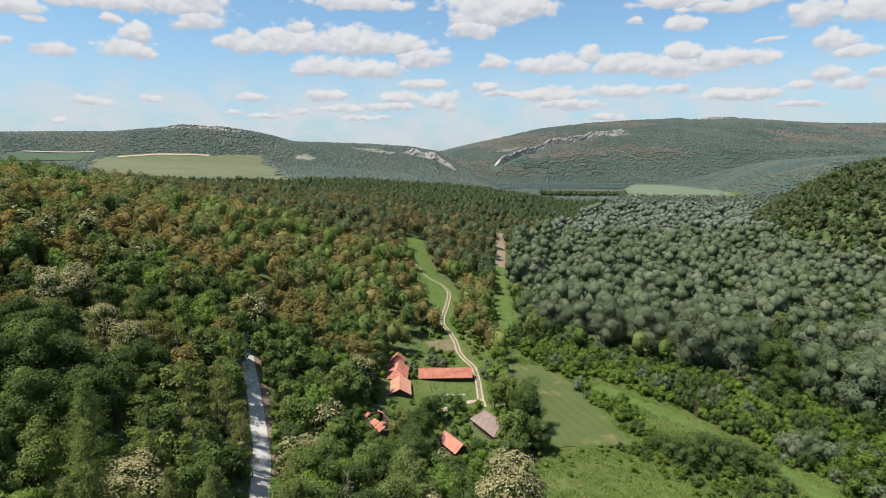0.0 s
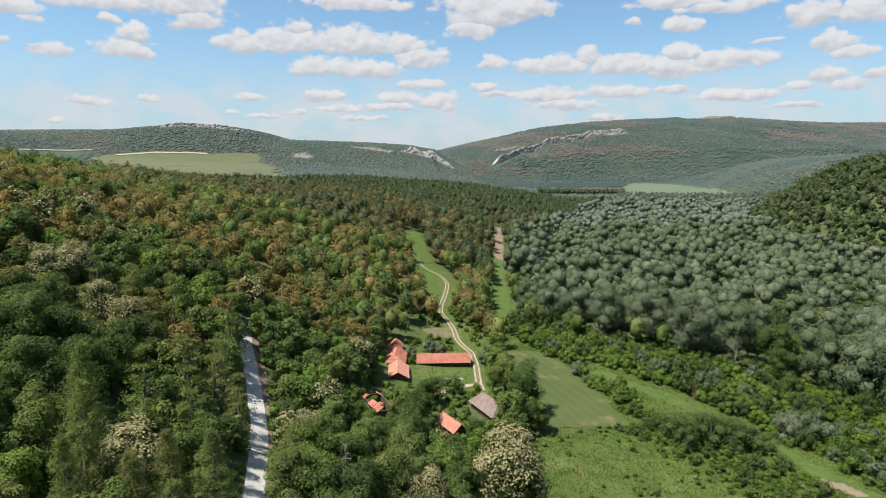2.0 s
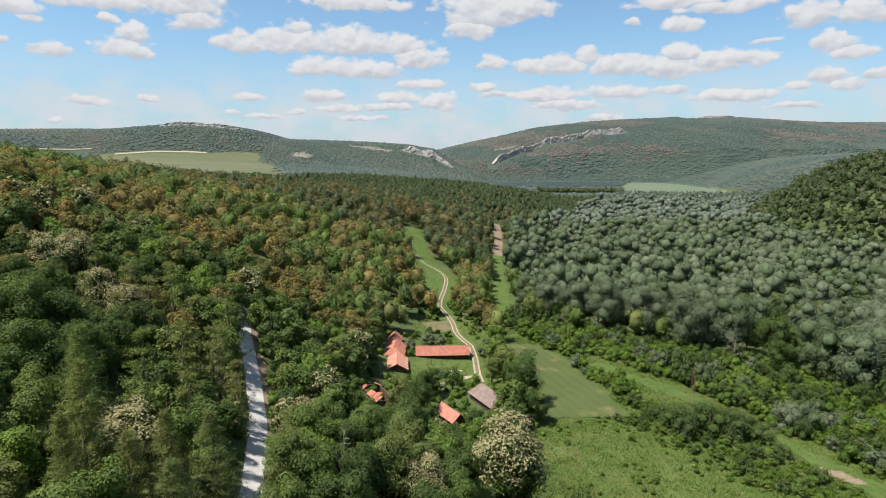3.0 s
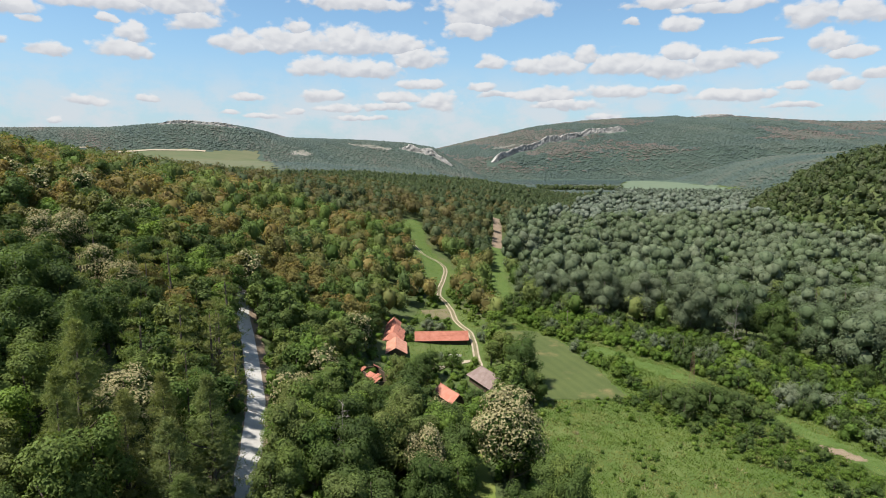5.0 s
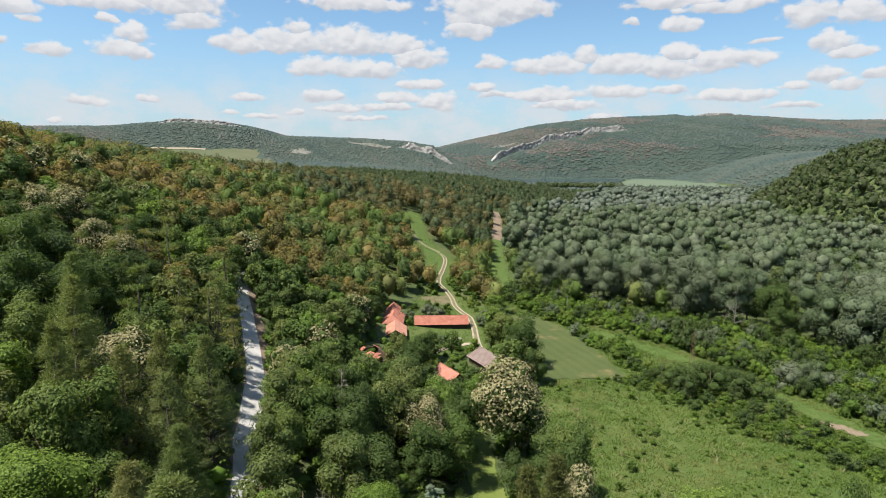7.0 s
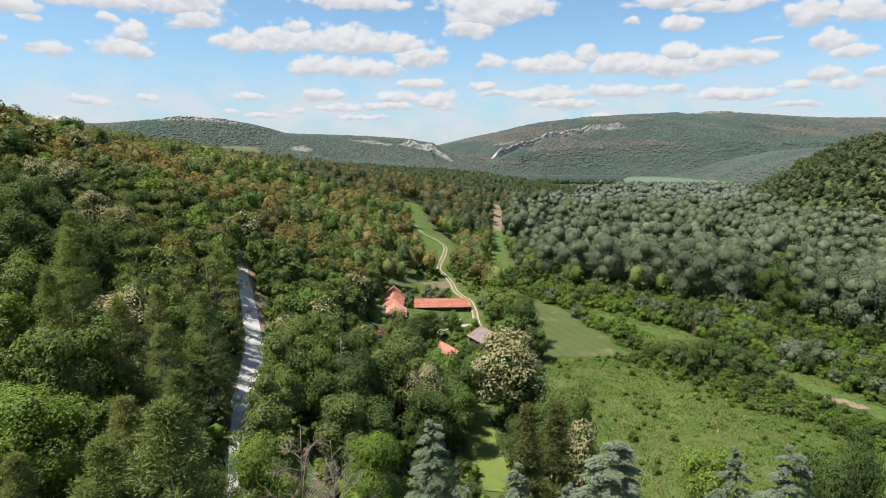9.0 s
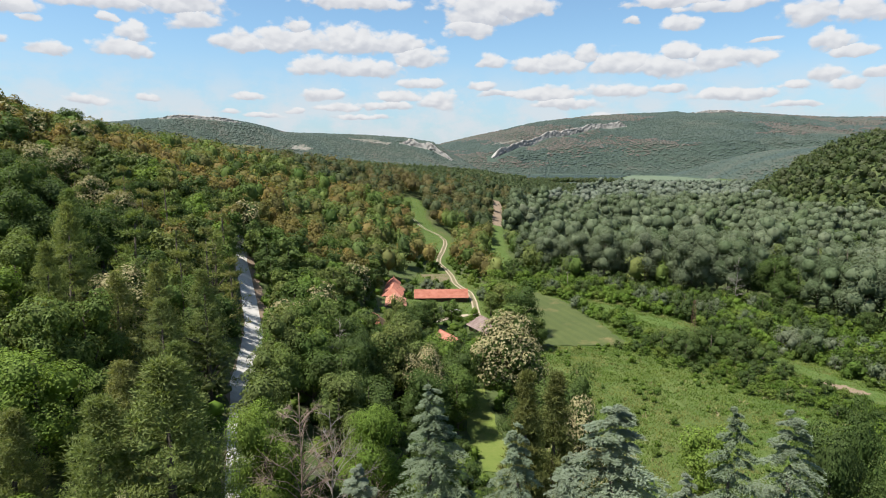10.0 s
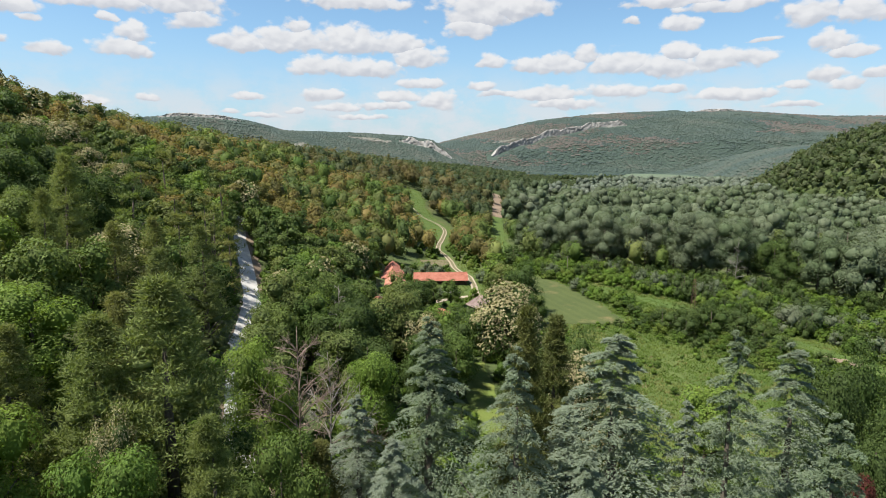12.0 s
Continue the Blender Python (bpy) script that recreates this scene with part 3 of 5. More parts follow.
def grid_mesh(name, xs, ys, z, mats, attr=None):
    gx, gy = np.meshgrid(xs, ys)
    zz = z(gx, gy)
    idx = np.arange(gx.size).reshape(gx.shape)
    f = np.stack([idx[:-1, :-1], idx[:-1, 1:], idx[1:, 1:], idx[1:, :-1]], -1).reshape(-1, 4)
    me = mesh_of(name, np.stack([gx, gy, zz], -1).reshape(-1, 3), f, mats, True)
    if attr:
        at = me.attributes.new("wood", "FLOAT", "POINT")
        at.data.foreach_set("value", attr(gx, gy).astype(np.float32).ravel())
    return me


def build_ground():
    xs = np.concatenate([-np.geomspace(4700, 260, 130), np.arange(-255, 256, 4.0), np.geomspace(260, 4700, 130)])
    ys = np.concatenate([-np.geomspace(4700, 30, 22), np.arange(-24, 480, 4.0), np.arange(480, 1000, 8.0), np.geomspace(1000, 4800, 240)])
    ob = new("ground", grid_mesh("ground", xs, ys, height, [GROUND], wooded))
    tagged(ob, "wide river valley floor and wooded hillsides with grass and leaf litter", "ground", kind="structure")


def patch(name, poly, mat, label, step=0.5, lift=0.12, rough=1.0, category="field", bumpy=0.0):
    """A sheet of other ground cover that lies on the land, with an uneven edge."""
    px, py = zip(*poly)
    xs, ys = np.arange(min(px) - 2, max(px) + 2, step), np.arange(min(py) - 2, max(py) + 2, step)
    gx, gy = np.meshgrid(xs, ys)
    r = np.random.RandomState(len(name))
    wob = rough * (hill_noise(gx, gy, 9 * rough, 21) + 0.6 * hill_noise(gx, gy, 3.1 * rough, 22))
    keep = inside(gx + wob, gy + wob, poly)
    idx = np.arange(gx.size).reshape(gx.shape)
    cell = keep[:-1, :-1] & keep[:-1, 1:] & keep[1:, 1:] & keep[1:, :-1]
    f = np.stack([idx[:-1, :-1], idx[:-1, 1:], idx[1:, 1:], idx[1:, :-1]], -1)[cell]
    gz = height(gx, gy) + lift + bumpy * r.rand(*gx.shape)
    used, f = np.unique(f, return_inverse=True)
    v = np.stack([gx, gy, gz], -1).reshape(-1, 3)[used]
    ob = new(name, mesh_of(name, v, f.reshape(-1, 4), [mat], True))
    return tagged(ob, label, category, kind="structure")


def smooth_line(line, step=1.0):
    p = np.array(line, float)
    t = np.concatenate([[0], np.cumsum(np.hypot(*np.diff(p, axis=0).T))])
    s = np.arange(0, t[-1], step)
    q = np.stack([np.interp(s, t, p[:, 0]), np.interp(s, t, p[:, 1])], -1)
    for _ in range(12):
        q[1:-1] = (q[:-2] + 2 * q[1:-1] + q[2:]) / 4
    return q


def ribbon(name, line, width, mat, label, lift=0.16, wobble=0.3, category="road", offset=0.0, seed=1):
    q = smooth_line(line, 0.8)
    d = np.gradient(q, axis=0)
    d /= np.linalg.norm(d, axis=1)[:, None]
    nrm = np.stack([d[:, 1], -d[:, 0]], -1)
    r = np.random.RandomState(seed)
    n = 7
    k = np.linspace(-0.5, 0.5, n)
    w = width * (1 + wobble * (hill_noise(q[:, 0], q[:, 1], 7, seed)))[:, None]
    jag = wobble * 0.4 * (r.rand(len(q), n) - 0.5) * (np.abs(k) > 0.4)
    pts = q[:, None, :] + nrm[:, None, :] * (offset + w * k[None] + jag)[..., None]
    z = height(pts[..., 0], pts[..., 1]) + lift
    idx = np.arange(len(q) * n).reshape(len(q), n)
    f = np.stack([idx[:-1, :-1], idx[:-1, 1:], idx[1:, 1:], idx[1:, :-1]], -1).reshape(-1, n - 1, 4)
    f = f.reshape(-1, 4)
    ob = new(name, mesh_of(name, np.concatenate([pts, z[..., None]], -1).reshape(-1, 3), f, [mat], True))
    return tagged(ob, label, category, kind="structure")


build_ground()
ribbon("road", ROAD, 3.7, GRAVEL, "pale gravel road running through the woods", 0.20, 0.12, seed=3)
ribbon("road_verge", ROAD, 6.2, VERGE, "bare reddish earth verge beside the gravel road", 0.12, 0.18, seed=4, offset=1.0)
for side, off in ((0, -0.85), (1, 0.85)):
    ribbon("track_rut", TRACK, 0.6, DIRT, "pale dusty wheel rut of the farm track", 0.22, 0.25, offset=off, seed=6 + side)
ribbon("track_middle", TRACK, 2.3, PLOUGH, "worn grassy crown of the farm track", 0.14, 0.3, seed=9)
ribbon("yard_path", SPUR, 2.2, DIRT, "short pale path into the farmyard", 0.22, 0.3, seed=10)
ribbon("firebreak", BREAK_TOP, 7.5, VERGE, "bare earth firebreak cut through the woods", 0.25, 0.15, seed=11)
ribbon("grass_ride", BREAK_LOW, 8.0, RIDE_GRASS, "narrow green ride below the firebreak", 0.2, 0.3, seed=12)
ribbon("meadow_ride", RIDE, 6.0, RIDE_GRASS, "fresh green grassy ride through the rough meadow", 0.14, 0.55, seed=17, category="meadow")
patch("bare_patch", [(93, 137), (98, 134), (101, 128), (97, 127), (92, 132)], VERGE, "bare sandy patch in the meadow", 0.6, 0.2, 0.8)
patch("bare_patch", [(104, 127), (110, 124), (113, 118), (107, 119)], VERGE, "bare sandy patch beside the ride", 0.6, 0.2, 0.8)
ribbon("lawn", LAWN, 6.5, LAWN_GRASS, "strip of short sunny grass between tall trees", 0.16, 0.3, seed=13, category="lawn")
patch("mown_field", FIELD, MOWN, "mown green meadow with dry patches", 0.6, 0.16, 0.8)
patch("clearing", CLEARING, RIDE_GRASS, "bright grassy clearing along the farm track", 0.8, 0.14, 1.2)
patch("weed_plot", [(-8.5, 256), (4.1, 265), (6.0, 249), (-5.7, 243)], PLOUGH, "plot of dry brown weeds beside the farm track", 0.6, 0.16, 0.8)
patch("reed_bed", REEDS, REED, "broad pale green reed bed at the head of the lake", 12, 1.0, 14, bumpy=1.2)
patch("crop_field", CROP_LAND, CROP, "large dry grassy field below the flat-topped hill", 12, 1.5, 10)
patch("green_field", [(-1400, 1925), (-1150, 1925), (-1161, 1979), (-1400, 1990)], CROP_GREEN, "dark green crop field below the hill", 12, 2.0, 6)
for poly in SCREE:
    patch("scree", poly, SCREE_ROCK, "pale bare limestone scree between the far woods", 5, 1.2, 8, category="scree", bumpy=2.0)
patch("sand_spit", [(170, 2130), (235, 2200), (300, 2262), (240, 2266), (175, 2180)], DIRT, "pale sandy shore of the lake", 8, 1.2, 6, category="shore")
ribbon("quarry_road", [(-1400, 2006), (-1280, 1998), (-1150, 1994)], 6, DIRT, "white gravel strip along the far field", 3.0, 0.1, seed=15)
ribbon("field_road", [(-1050, 1945), (-900, 1955), (-760, 1962)], 9, DIRT, "pale dirt strip across the far field", 3.0, 0.2, seed=16)
bm = bmesh.new()
bm.faces.new([bm.verts.new((x, y, 3.4)) for x, y in LAKE])
tagged(new("water", bm_mesh("water", bm, WATER)), "still grey-blue lake far down the valley", "lake", kind="structure")

# ---- plants ----
def unit(v):
    return v / np.maximum(np.linalg.norm(v, axis=-1, keepdims=True), 1e-9)


def cards(r, at, normal, long, wide, lean=0.24, along=None):
    """Leaf sprays: one four-cornered blade a place, turned about its normal, or laid along a direction."""
    n = len(at)
    nn = unit(normal + lean * r.normal(size=(n, 3)))
    a = along if along is not None else r.normal(size=(n, 3))
    a = unit(a - nn * np.sum(a * nn, 1, keepdims=True))
    b = np.cross(nn, a)
    ll, ww = (long * r.uniform(0.65, 1.35, n))[:, None], (wide * r.uniform(0.65, 1.35, n))[:, None]
    return np.stack([at - a * ll * 0.5, at + b * ww * 0.5 + a * ll * 0.08, at + a * ll * 0.5, at - b * ww * 0.5 - a * ll * 0.05], 1)


BALL_V = unit(np.array([(-1, 1.618, 0), (1, 1.618, 0), (-1, -1.618, 0), (1, -1.618, 0), (0, -1, 1.618), (0, 1, 1.618), (0, -1, -1.618), (0, 1, -1.618), (1.618, 0, -1), (1.618, 0, 1), (-1.618, 0, -1), (-1.618, 0, 1)]))
BALL_F = np.array([(0, 11, 5), (0, 5, 1), (0, 1, 7), (0, 7, 10), (0, 10, 11), (1, 5, 9), (5, 11, 4), (11, 10, 2), (10, 7, 6), (7, 1, 8), (3, 9, 4), (3, 4, 2), (3, 2, 6), (3, 6, 8), (3, 8, 9), (4, 9, 5), (2, 4, 11), (6, 2, 10), (8, 6, 7), (9, 8, 1)])


def round_crown(r, n, wide, tall, base, clumps, leaf, core=True, up=0.2, blossom=0.0, billow=1.2, inner=0.68):
    """A broad crown: limbs' lobes, each of several leafy clumps. Blades (n, 4, 3), the lobes' insides, and which blades are blossom."""
    lobes = max(4, clumps // 4)
    half = (tall - base) / 2
    a = np.arange(lobes) * 2.4 + r.uniform(-0.5, 0.5, lobes)
    lift = np.linspace(-0.62, 0.72, lobes) + r.uniform(-0.12, 0.12, lobes)
    out = np.sqrt(np.clip(1 - lift ** 2, 0.05, 1)) * r.uniform(0.55, 1.0, lobes)
    lc = np.stack([np.cos(a) * out * wide * 0.30, np.sin(a) * out * wide * 0.30, base + half * (1 + lift * 0.78)], -1)
    lr = r.uniform(0.19, 0.27, lobes) * wide
    own = r.randint(0, lobes, clumps)
    d = unit(r.normal(size=(clumps, 3)) + np.array([0, 0, 0.3]))
    c = lc[own] + d * (lr[own] * 0.72)[:, None]
    c[:, 2] = np.maximum(c[:, 2], base * 0.7)
    cr = r.uniform(0.085, 0.165, clumps) * wide
    pick = r.choice(clumps + lobes, n, p=np.concatenate([cr ** 2, billow * lr ** 2]) / (np.sum(cr ** 2) + billow * np.sum(lr ** 2)))
    allc, allr = np.concatenate([c, lc]), np.concatenate([cr, lr])
    away = unit(allc - np.array([0, 0, base + half * 0.75]))
    dn = unit(r.normal(size=(n, 3)) + np.array([0, 0, 0.3]) + 0.5 * away[pick])
    at = allc[pick] + dn * (allr[pick] * r.uniform(0.80, 1.10, n))[:, None] * np.array([1, 1, 0.9])
    at[:, 2] = np.maximum(at[:, 2], 0.15)
    v = cards(r, at, dn + np.array([0, 0, up]), leaf, leaf * 0.8)
    bl = np.zeros(n, bool)
    if blossom:
        bl = r.rand(n) < blossom * np.clip(dn[:, 2] * 1.3 + 0.35, 0, 1)
    bv = lc[:, None] + BALL_V[None] * (lr * inner)[:, None, None] * r.uniform(0.8, 1.15, (lobes, 12, 1))
    return v, bv if core else None, bl


def spiky_crown(r, n, wide, tall, base, leaf):
    """A pine: whorls of rising branches set with upright tufts of long needles, ragged outline."""
    m = max(30, min(168, n // 45))
    rings = max(6, m // 7)
    f = (np.floor(np.linspace(0, 0.999, m) * rings) + r.uniform(0.0, 0.32, m)) / rings
    h = base + (tall - base) * f
    reach = wide * 0.5 * (np.clip(1.0 - f, 0.03, 1) ** 0.70) * r.uniform(0.6, 1.12, m)
    a = r.uniform(0, 6.283, m)
    k = n // m
    tufts = 9
    ts = r.uniform(0.30, 1.0, (m, tufts)) ** 0.75
    tside = r.normal(size=(m, tufts)) * 0.20 * reach[:, None] * (0.4 + ts)
    dx, dy = np.cos(a)[:, None], np.sin(a)[:, None]
    tc = np.stack([dx * reach[:, None] * ts - dy * tside, dy * reach[:, None] * ts + dx * tside, h[:, None] + 0.30 * reach[:, None] * ts ** 1.6 + r.normal(size=(m, tufts)) * 0.12], -1)
    pick = r.randint(0, tufts, (m, k))
    c = np.take_along_axis(tc, pick[..., None], 1).reshape(-1, 3)
    d = unit(r.normal(size=(m * k, 3)) * np.array([0.75, 0.75, 0.5]) + np.array([0, 0, 0.9]))
    size = 0.42 * (wide / 9.0) + 0.10
    at = c + d * size * r.uniform(0.3, 1.25, (m * k, 1))
    v = cards(r, at, r.normal(size=(m * k, 3)) + np.array([0, 0, 0.4]), leaf * 1.7, leaf * 0.24, 0.2, d)
    bc = np.stack([np.cos(a) * reach * 0.5, np.sin(a) * reach * 0.5, h], -1)[::4]
    bv = bc[:, None] + BALL_V[None] * (reach[::4] * 0.26)[:, None, None] * np.array([1, 1, 0.6])
    return v, bv, np.zeros(len(v), bool)


def cedar_crown(r, n, wide, tall, base, leaf):
    """A blue cedar: open tiers of boughs with feathered side twigs that droop at the tips, thin leading shoot."""
    m, st = 120, 10
    per = max(3, n // (m * st * 2))
    f = np.linspace(0, 1, m)
    f = (np.floor(f * 21) + 0.72 * (f * 21 - np.floor(f * 21))) / 21.1
    h = base + (tall - base) * f
    reach = wide * 0.5 * (np.clip(1.0 - f, 0.012, 1) ** 0.74 + 0.012) * r.uniform(0.55, 1.25, m)
    a = np.arange(m) * 2.39996 + r.uniform(-0.5, 0.5, m)
    shape = (m, st, 2, per)
    q = np.broadcast_to((np.linspace(0.16, 1.0, st))[None, :, None, None], shape) + r.uniform(-0.03, 0.03, (m, st, 1, 1))
    sgn = np.broadcast_to(np.array([-1.0, 1.0])[None, None, :, None], shape)
    u = r.rand(*shape) ** 0.8
    rr = np.broadcast_to(reach[:, None, None, None], shape)
    ln = (0.10 + 0.30 * np.sin(np.clip(q, 0, 1) * 2.7)) * np.clip(rr, 0.8, 5.5) * r.uniform(0.7, 1.2, (m, st, 2, 1))
    fwd, out = 0.62 * ln * u, 0.78 * ln * u * sgn
    along = q * rr + fwd
    z = (0.20 * q - 0.48 * q ** 2.0) * rr - 0.60 * ln * u ** 1.5
    dx, dy = np.cos(a)[:, None, None, None], np.sin(a)[:, None, None, None]
    at = np.stack([dx * along - dy * out, dy * along + dx * out, h[:, None, None, None] + z], -1).reshape(-1, 3)
    at += r.normal(size=at.shape) * np.array([0.06, 0.06, 0.05])
    al = np.stack([dx * 0.62 - dy * 0.78 * sgn, dy * 0.62 + dx * 0.78 * sgn, -0.25 - 0.7 * u], -1).reshape(-1, 3)
    al = al + 0.25 * r.normal(size=al.shape)
    v = cards(r, at, np.tile(np.array([0, 0, 1.0]), (len(at), 1)) + 0.35 * r.normal(size=at.shape), leaf * 1.5, leaf * 0.40, 0.15, al)
    t = np.linspace(0.04, 0.8, 9)
    c = np.stack([0 * t, 0 * t, base + (tall - base) * t], -1)
    bv = c[:, None] + BALL_V[None] * (wide * 0.5 * (1 - t) * 0.2 + 0.1)[:, None, None]
    return v, bv, np.zeros(len(v), bool)


def crown_mesh(name, made, mats, single=False):
    v, bv, bl = made
    n = len(v)
    if single:
        verts, tris, slots = v[:, 1:].reshape(-1, 3), np.arange(3 * n).reshape(n, 3), np.where(bl, 1, 0)
    else:
        verts = v.reshape(-1, 3)
        quads = np.arange(4 * n).reshape(n, 4)
        tris = np.stack([quads[:, [0, 1, 2]], quads[:, [0, 2, 3]]], 1).reshape(-1, 3)
        slots = np.repeat(np.where(bl, 1, 0), 2)
    if bv is not None:
        start = len(verts)
        m = len(bv)
        verts = np.concatenate([verts, bv.reshape(-1, 3)])
        tris = np.concatenate([tris, (start + 12 * np.arange(m)[:, None, None] + BALL_F[None]).reshape(-1, 3)])
        slots = np.concatenate([slots, np.zeros(20 * m, int)])
    return mesh_of(name, verts, tris, mats, True, slots=slots)


def tube(bm, pts, radii, sides=6):
    """A bent, tapering limb."""
    rings = []
    for i, (p, rad) in enumerate(zip(pts, radii)):
        d = Vector(pts[min(i + 1, len(pts) - 1)]) - Vector(pts[max(i - 1, 0)])
        q = d.to_track_quat("Z", "Y")
        rings.append([bm.verts.new(Vector(p) + q @ Vector((math.cos(t) * rad, math.sin(t) * rad, 0))) for t in (6.28318 * k / sides for k in range(sides))])
    for r0, r1 in zip(rings, rings[1:]):
        for k in range(sides):
            bm.faces.new((r0[k], r0[(k + 1) % sides], r1[(k + 1) % sides], r1[k]))
    bm.faces.new(rings[-1])
    return bm


def part(name, bm, mat, parent, label="", smooth=False):
    ob = new(name, bm_mesh(name, bm, mat, smooth) if isinstance(bm, bmesh.types.BMesh) else bm)
    ob.parent = parent
    if label:
        ob["label"] = label
    return ob


def trunk_mesh(r, tall, wide, base, mat, limbs=5):
    bm = bmesh.new()
    g = 0.018 * tall + 0.06
    bend = r.uniform(-0.3, 0.3, 2)
    pts = [(0, 0, -1.2), (bend[0] * 0.3, bend[1] * 0.3, base * 0.6), (bend[0], bend[1], base + (tall - base) * 0.35), (bend[0] * 1.2, bend[1] * 1.2, tall * 0.82)]
    tube(bm, pts, [g * 1.25, g, g * 0.7, g * 0.2], 6)
    for k in range(limbs):
        a = 6.283 * k / limbs + r.uniform(-0.4, 0.4)
        z0 = base + (tall - base) * r.uniform(0.0, 0.4)
        l = wide * r.uniform(0.25, 0.4)
        tube(bm, [(bend[0] * 0.6, bend[1] * 0.6, z0), (math.cos(a) * l * 0.5, math.sin(a) * l * 0.5, z0 + l * 0.35), (math.cos(a) * l, math.sin(a) * l, z0 + l * 0.8)], [g * 0.45, g * 0.3, g * 0.1], 3)
    return bm_mesh("trunk", bm, mat, True)


# kind: crown shape, size, leaf, blossom, materials, label, category, group
KINDS = {
    "oak_tree": ("round", 9.5, 14.0, 1.6, 34, 0.0, [LEAF_OAK, BLOSSOM], "leafy green broadleaf tree in the dense mixed woodland", "tree"),
    "browned_oak_tree": ("round", 10.0, 13.5, 1.8, 32, 0.0, [LEAF_BROWN, BLOSSOM], "oak with drought-browned olive and rust foliage among the woods", "tree"),
    "bright_tree": ("round", 8.5, 12.0, 1.2, 32, 0.0, [LEAF_BRIGHT, BLOSSOM], "fresh bright green deciduous tree with fine leaves", "tree"),
    "flowering_tree": ("round", 9.5, 14.0, 0.6, 72, 0.9, [LEAF_DARK, BLOSSOM], "dark green tree covered with cream-white blossom", "tree"),
    "pine_tree": ("spiky", 10.0, 20.0, 1.2, 0, 0.0, [LEAF_PINE], "tall dark olive pine with ragged needle tufts", "tree"),
    "willow_tree": ("round", 14.5, 20.5, 1.2, 46, 0.0, [LEAF_WILLOW], "grey-green willow with a billowing rounded crown", "tree"),
    "shrub": ("round", 4.6, 3.0, -0.4, 20, 0.0, [LEAF_SHRUB], "dense green shrub growing in the rough meadow", "shrub"),
    "dark_tree": ("round", 8.5, 12.0, 0.8, 36, 0.0, [LEAF_DARK], "deep green dense broadleaf tree beside the farm", "tree"),
    "copper_tree": ("round", 5.5, 6.5, 0.4, 24, 0.0, [LEAF_PURPLE], "small copper-leaved tree beside the cedars", "tree"),
    "grey_shrub": ("round", 6.5, 4.6, -0.3, 26, 0.0, [LEAF_WILLOW], "pale grey-green willow bush in the rough meadow", "shrub"),
    "dark_shrub": ("round", 6.5, 5.0, -0.3, 26, 0.0, [LEAF_DARK], "dark green thorny thicket bush in the meadow", "shrub"),
    "fir_tree": ("spiky", 8.0, 20.0, 0.8, 0, 0.0, [LEAF_FIR], "brownish green fir standing between the cedars", "tree"),
    "cedar_tree": ("cedar", 13.0, 27.0, 1.0, 0, 0.0, [LEAF_CEDAR], "silvery blue-green cedar with drooping layered branches", "tree"),
}


def crown_of(kind, r, n, leaf):
    shape, wide, tall, base, clumps, blossom = KINDS[kind][:6]
    s = r.uniform(0.92, 1.08)
    if shape == "round":
        return round_crown(r, n, wide * s, tall, base, clumps, leaf, True, 0.2, blossom, 1.6 if kind == "willow_tree" else 1.2, 0.68 if kind == "willow_tree" else 0.60)
    if shape == "spiky":
        return spiky_crown(r, n, wide * s, tall, base, leaf)
    return cedar_crown(r, n, wide * s, tall, base, leaf)


MODELS = {}


def plant(kind, x, y, scale=1.0, turn=0.0, variant=0, fine=0, lean=0.0, tall=1.0, sink=0.0):
    """One plant with trunk and crown, standing on the land; alike ones share their meshes."""
    key = (kind, variant, fine)
    m = Matrix.LocRotScale((x, y, float(height(x, y)) - sink), Euler((lean, lean * 0.5, turn)), (scale, scale, scale * tall))
    if key in MODELS:
        first = MODELS[key]
        return copy_thing(first, m @ Matrix.Diagonal((1 / first.scale[0], 1 / first.scale[1], 1 / first.scale[2], 1)))
    r = np.random.RandomState(101 + 13 * variant + len(kind) * 7 + 31 * fine)
    shape, wide, high, base, clumps, blossom, mats, label, category = KINDS[kind]
    n = {"round": (1200, 4800, 13000), "spiky": (2000, 12000, 32000), "cedar": (3000, 20000, 48000)}[shape][fine]
    leaf = ({"round": (0.92, 0.46, 0.27), "spiky": (0.80, 0.42, 0.32), "cedar": (0.8, 0.4, 0.235)}[shape])[fine] * (wide / 9.0 if shape == "round" else 1.0) ** 0.8
    if kind == "willow_tree":
        n, leaf = (2600, 8000, 8000)[fine], (0.70, 0.46, 0.46)[fine]
    if kind == "flowering_tree" and fine:
        n = 10000
    if category == "shrub":
        n, leaf = ((360, 1300, 1300)[fine], (0.62, 0.32, 0.32)[fine])
    root = new(kind)
    root.empty_display_size = 0.5
    tagged(root, label, category, group="the " + kind.replace("_", " ") + "s", kind="")
    part("crown", crown_mesh("crown", crown_of(kind, r, n, leaf), mats, True), None, root)
    part("trunk", trunk_mesh(r, high, wide, base, BARK, 3 if category == "shrub" else 5), None, root)
    root.matrix_basis = m
    MODELS[key] = root
    return root


def scatter(r, x0, x1, y0, y1, gap, keep):
    """Uneven stand of plants: jittered places a gap apart where keep allows."""
    gx, gy = np.meshgrid(np.arange(x0, x1, gap), np.arange(y0, y1, gap))
    gx = gx + (np.arange(gx.shape[0]) % 2)[:, None] * gap * 0.5
    gx, gy = gx.ravel() + r.uniform(-0.38, 0.38, gx.size) * gap, gy.ravel() + r.uniform(-0.38, 0.38, gy.size) * gap
    k = keep(gx, gy)
    return gx[k], gy[k]


